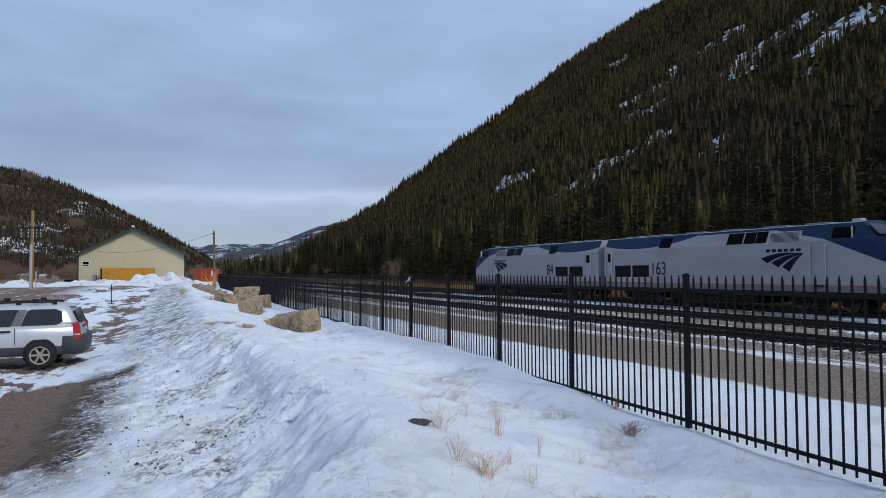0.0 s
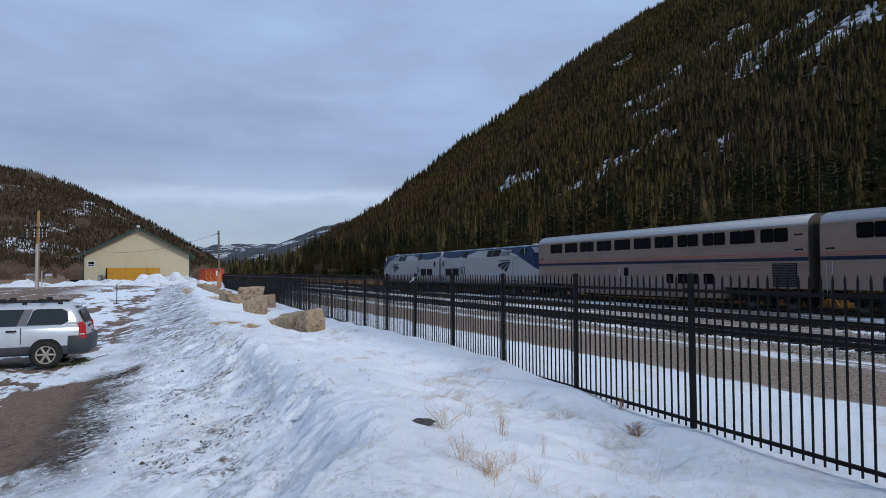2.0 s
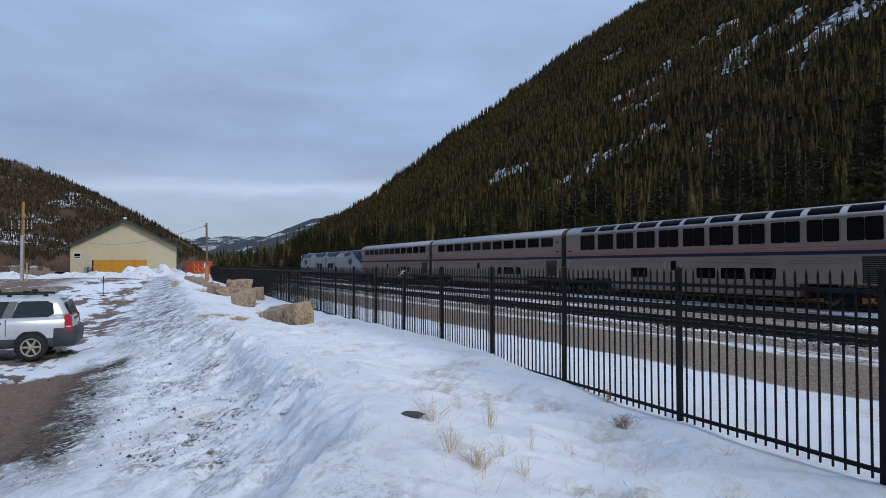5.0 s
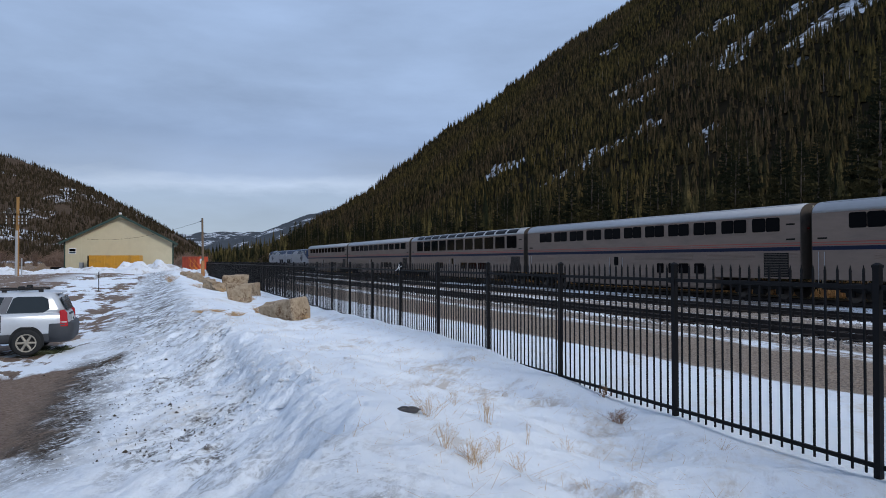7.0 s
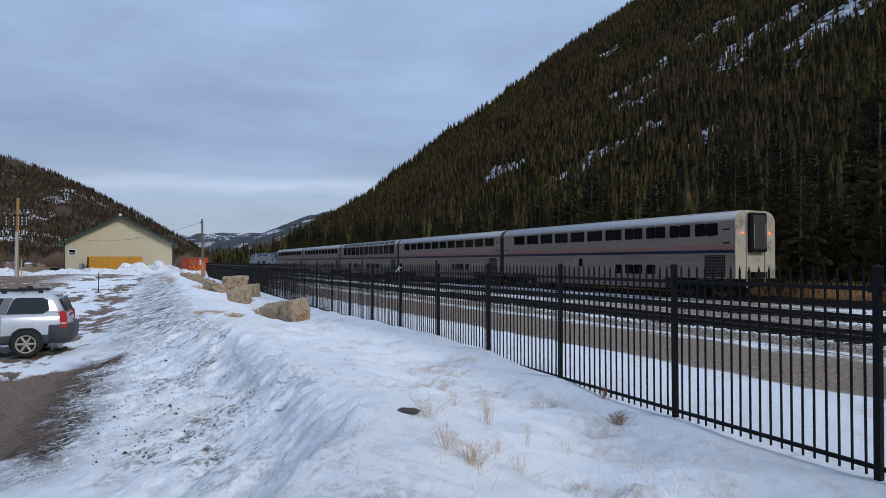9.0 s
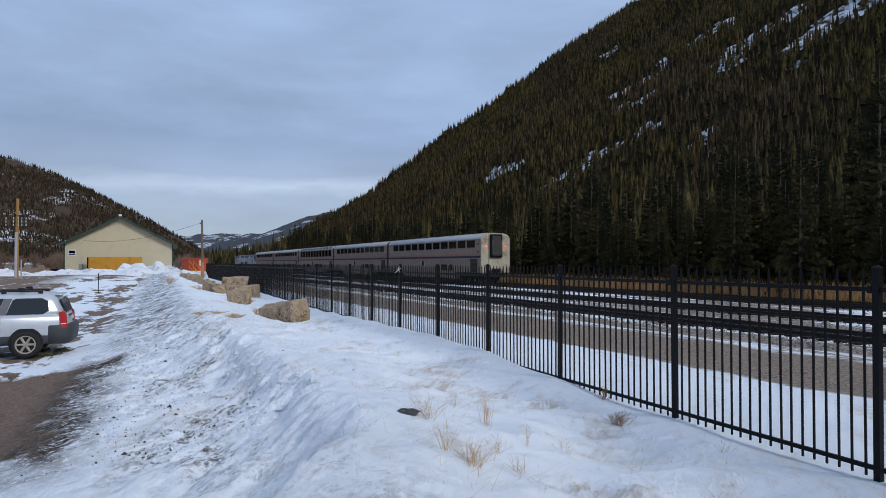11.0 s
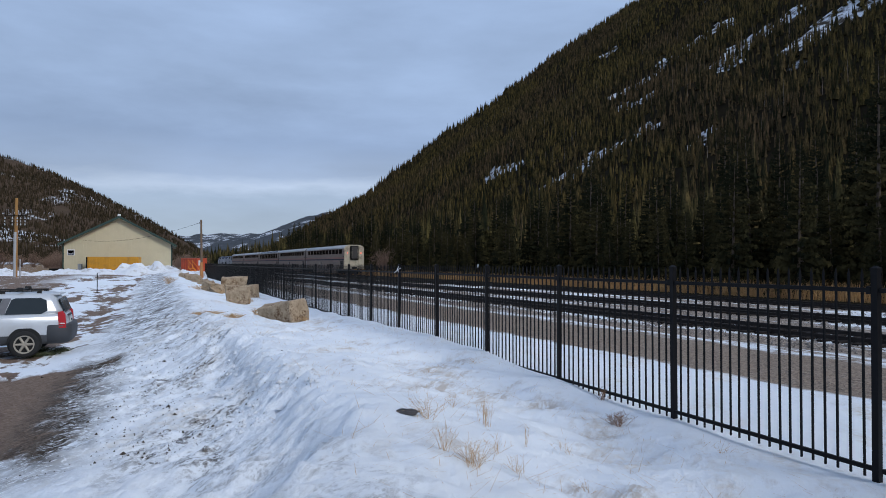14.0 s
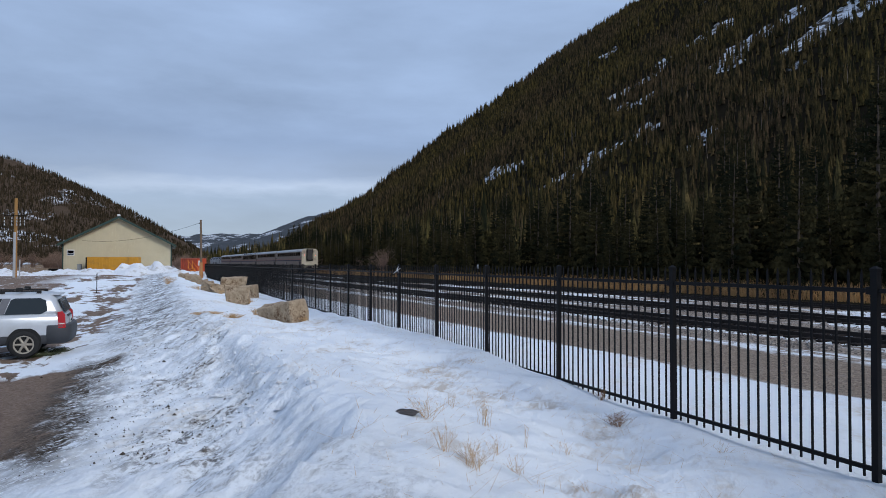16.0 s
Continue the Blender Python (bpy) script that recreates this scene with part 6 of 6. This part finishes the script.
def motions():
    for ob, back, turned in CARS:
        rows = []
        for t, s in ADVANCE:
            at = s + ORIGIN + (0 if turned else back)
            x, y = at_track(MAIN, at)
            rows.append((t, pose(x, y, RAILZ, 0, 0, 90 + math.degrees(TRACK) + (180 if turned else 0)))) if not turned else rows.append((t, pose(*at_track(MAIN, s + ORIGIN + LOCO), RAILZ, 0, 0, 270 + math.degrees(TRACK))))
        walk(ob, rows)


motions()
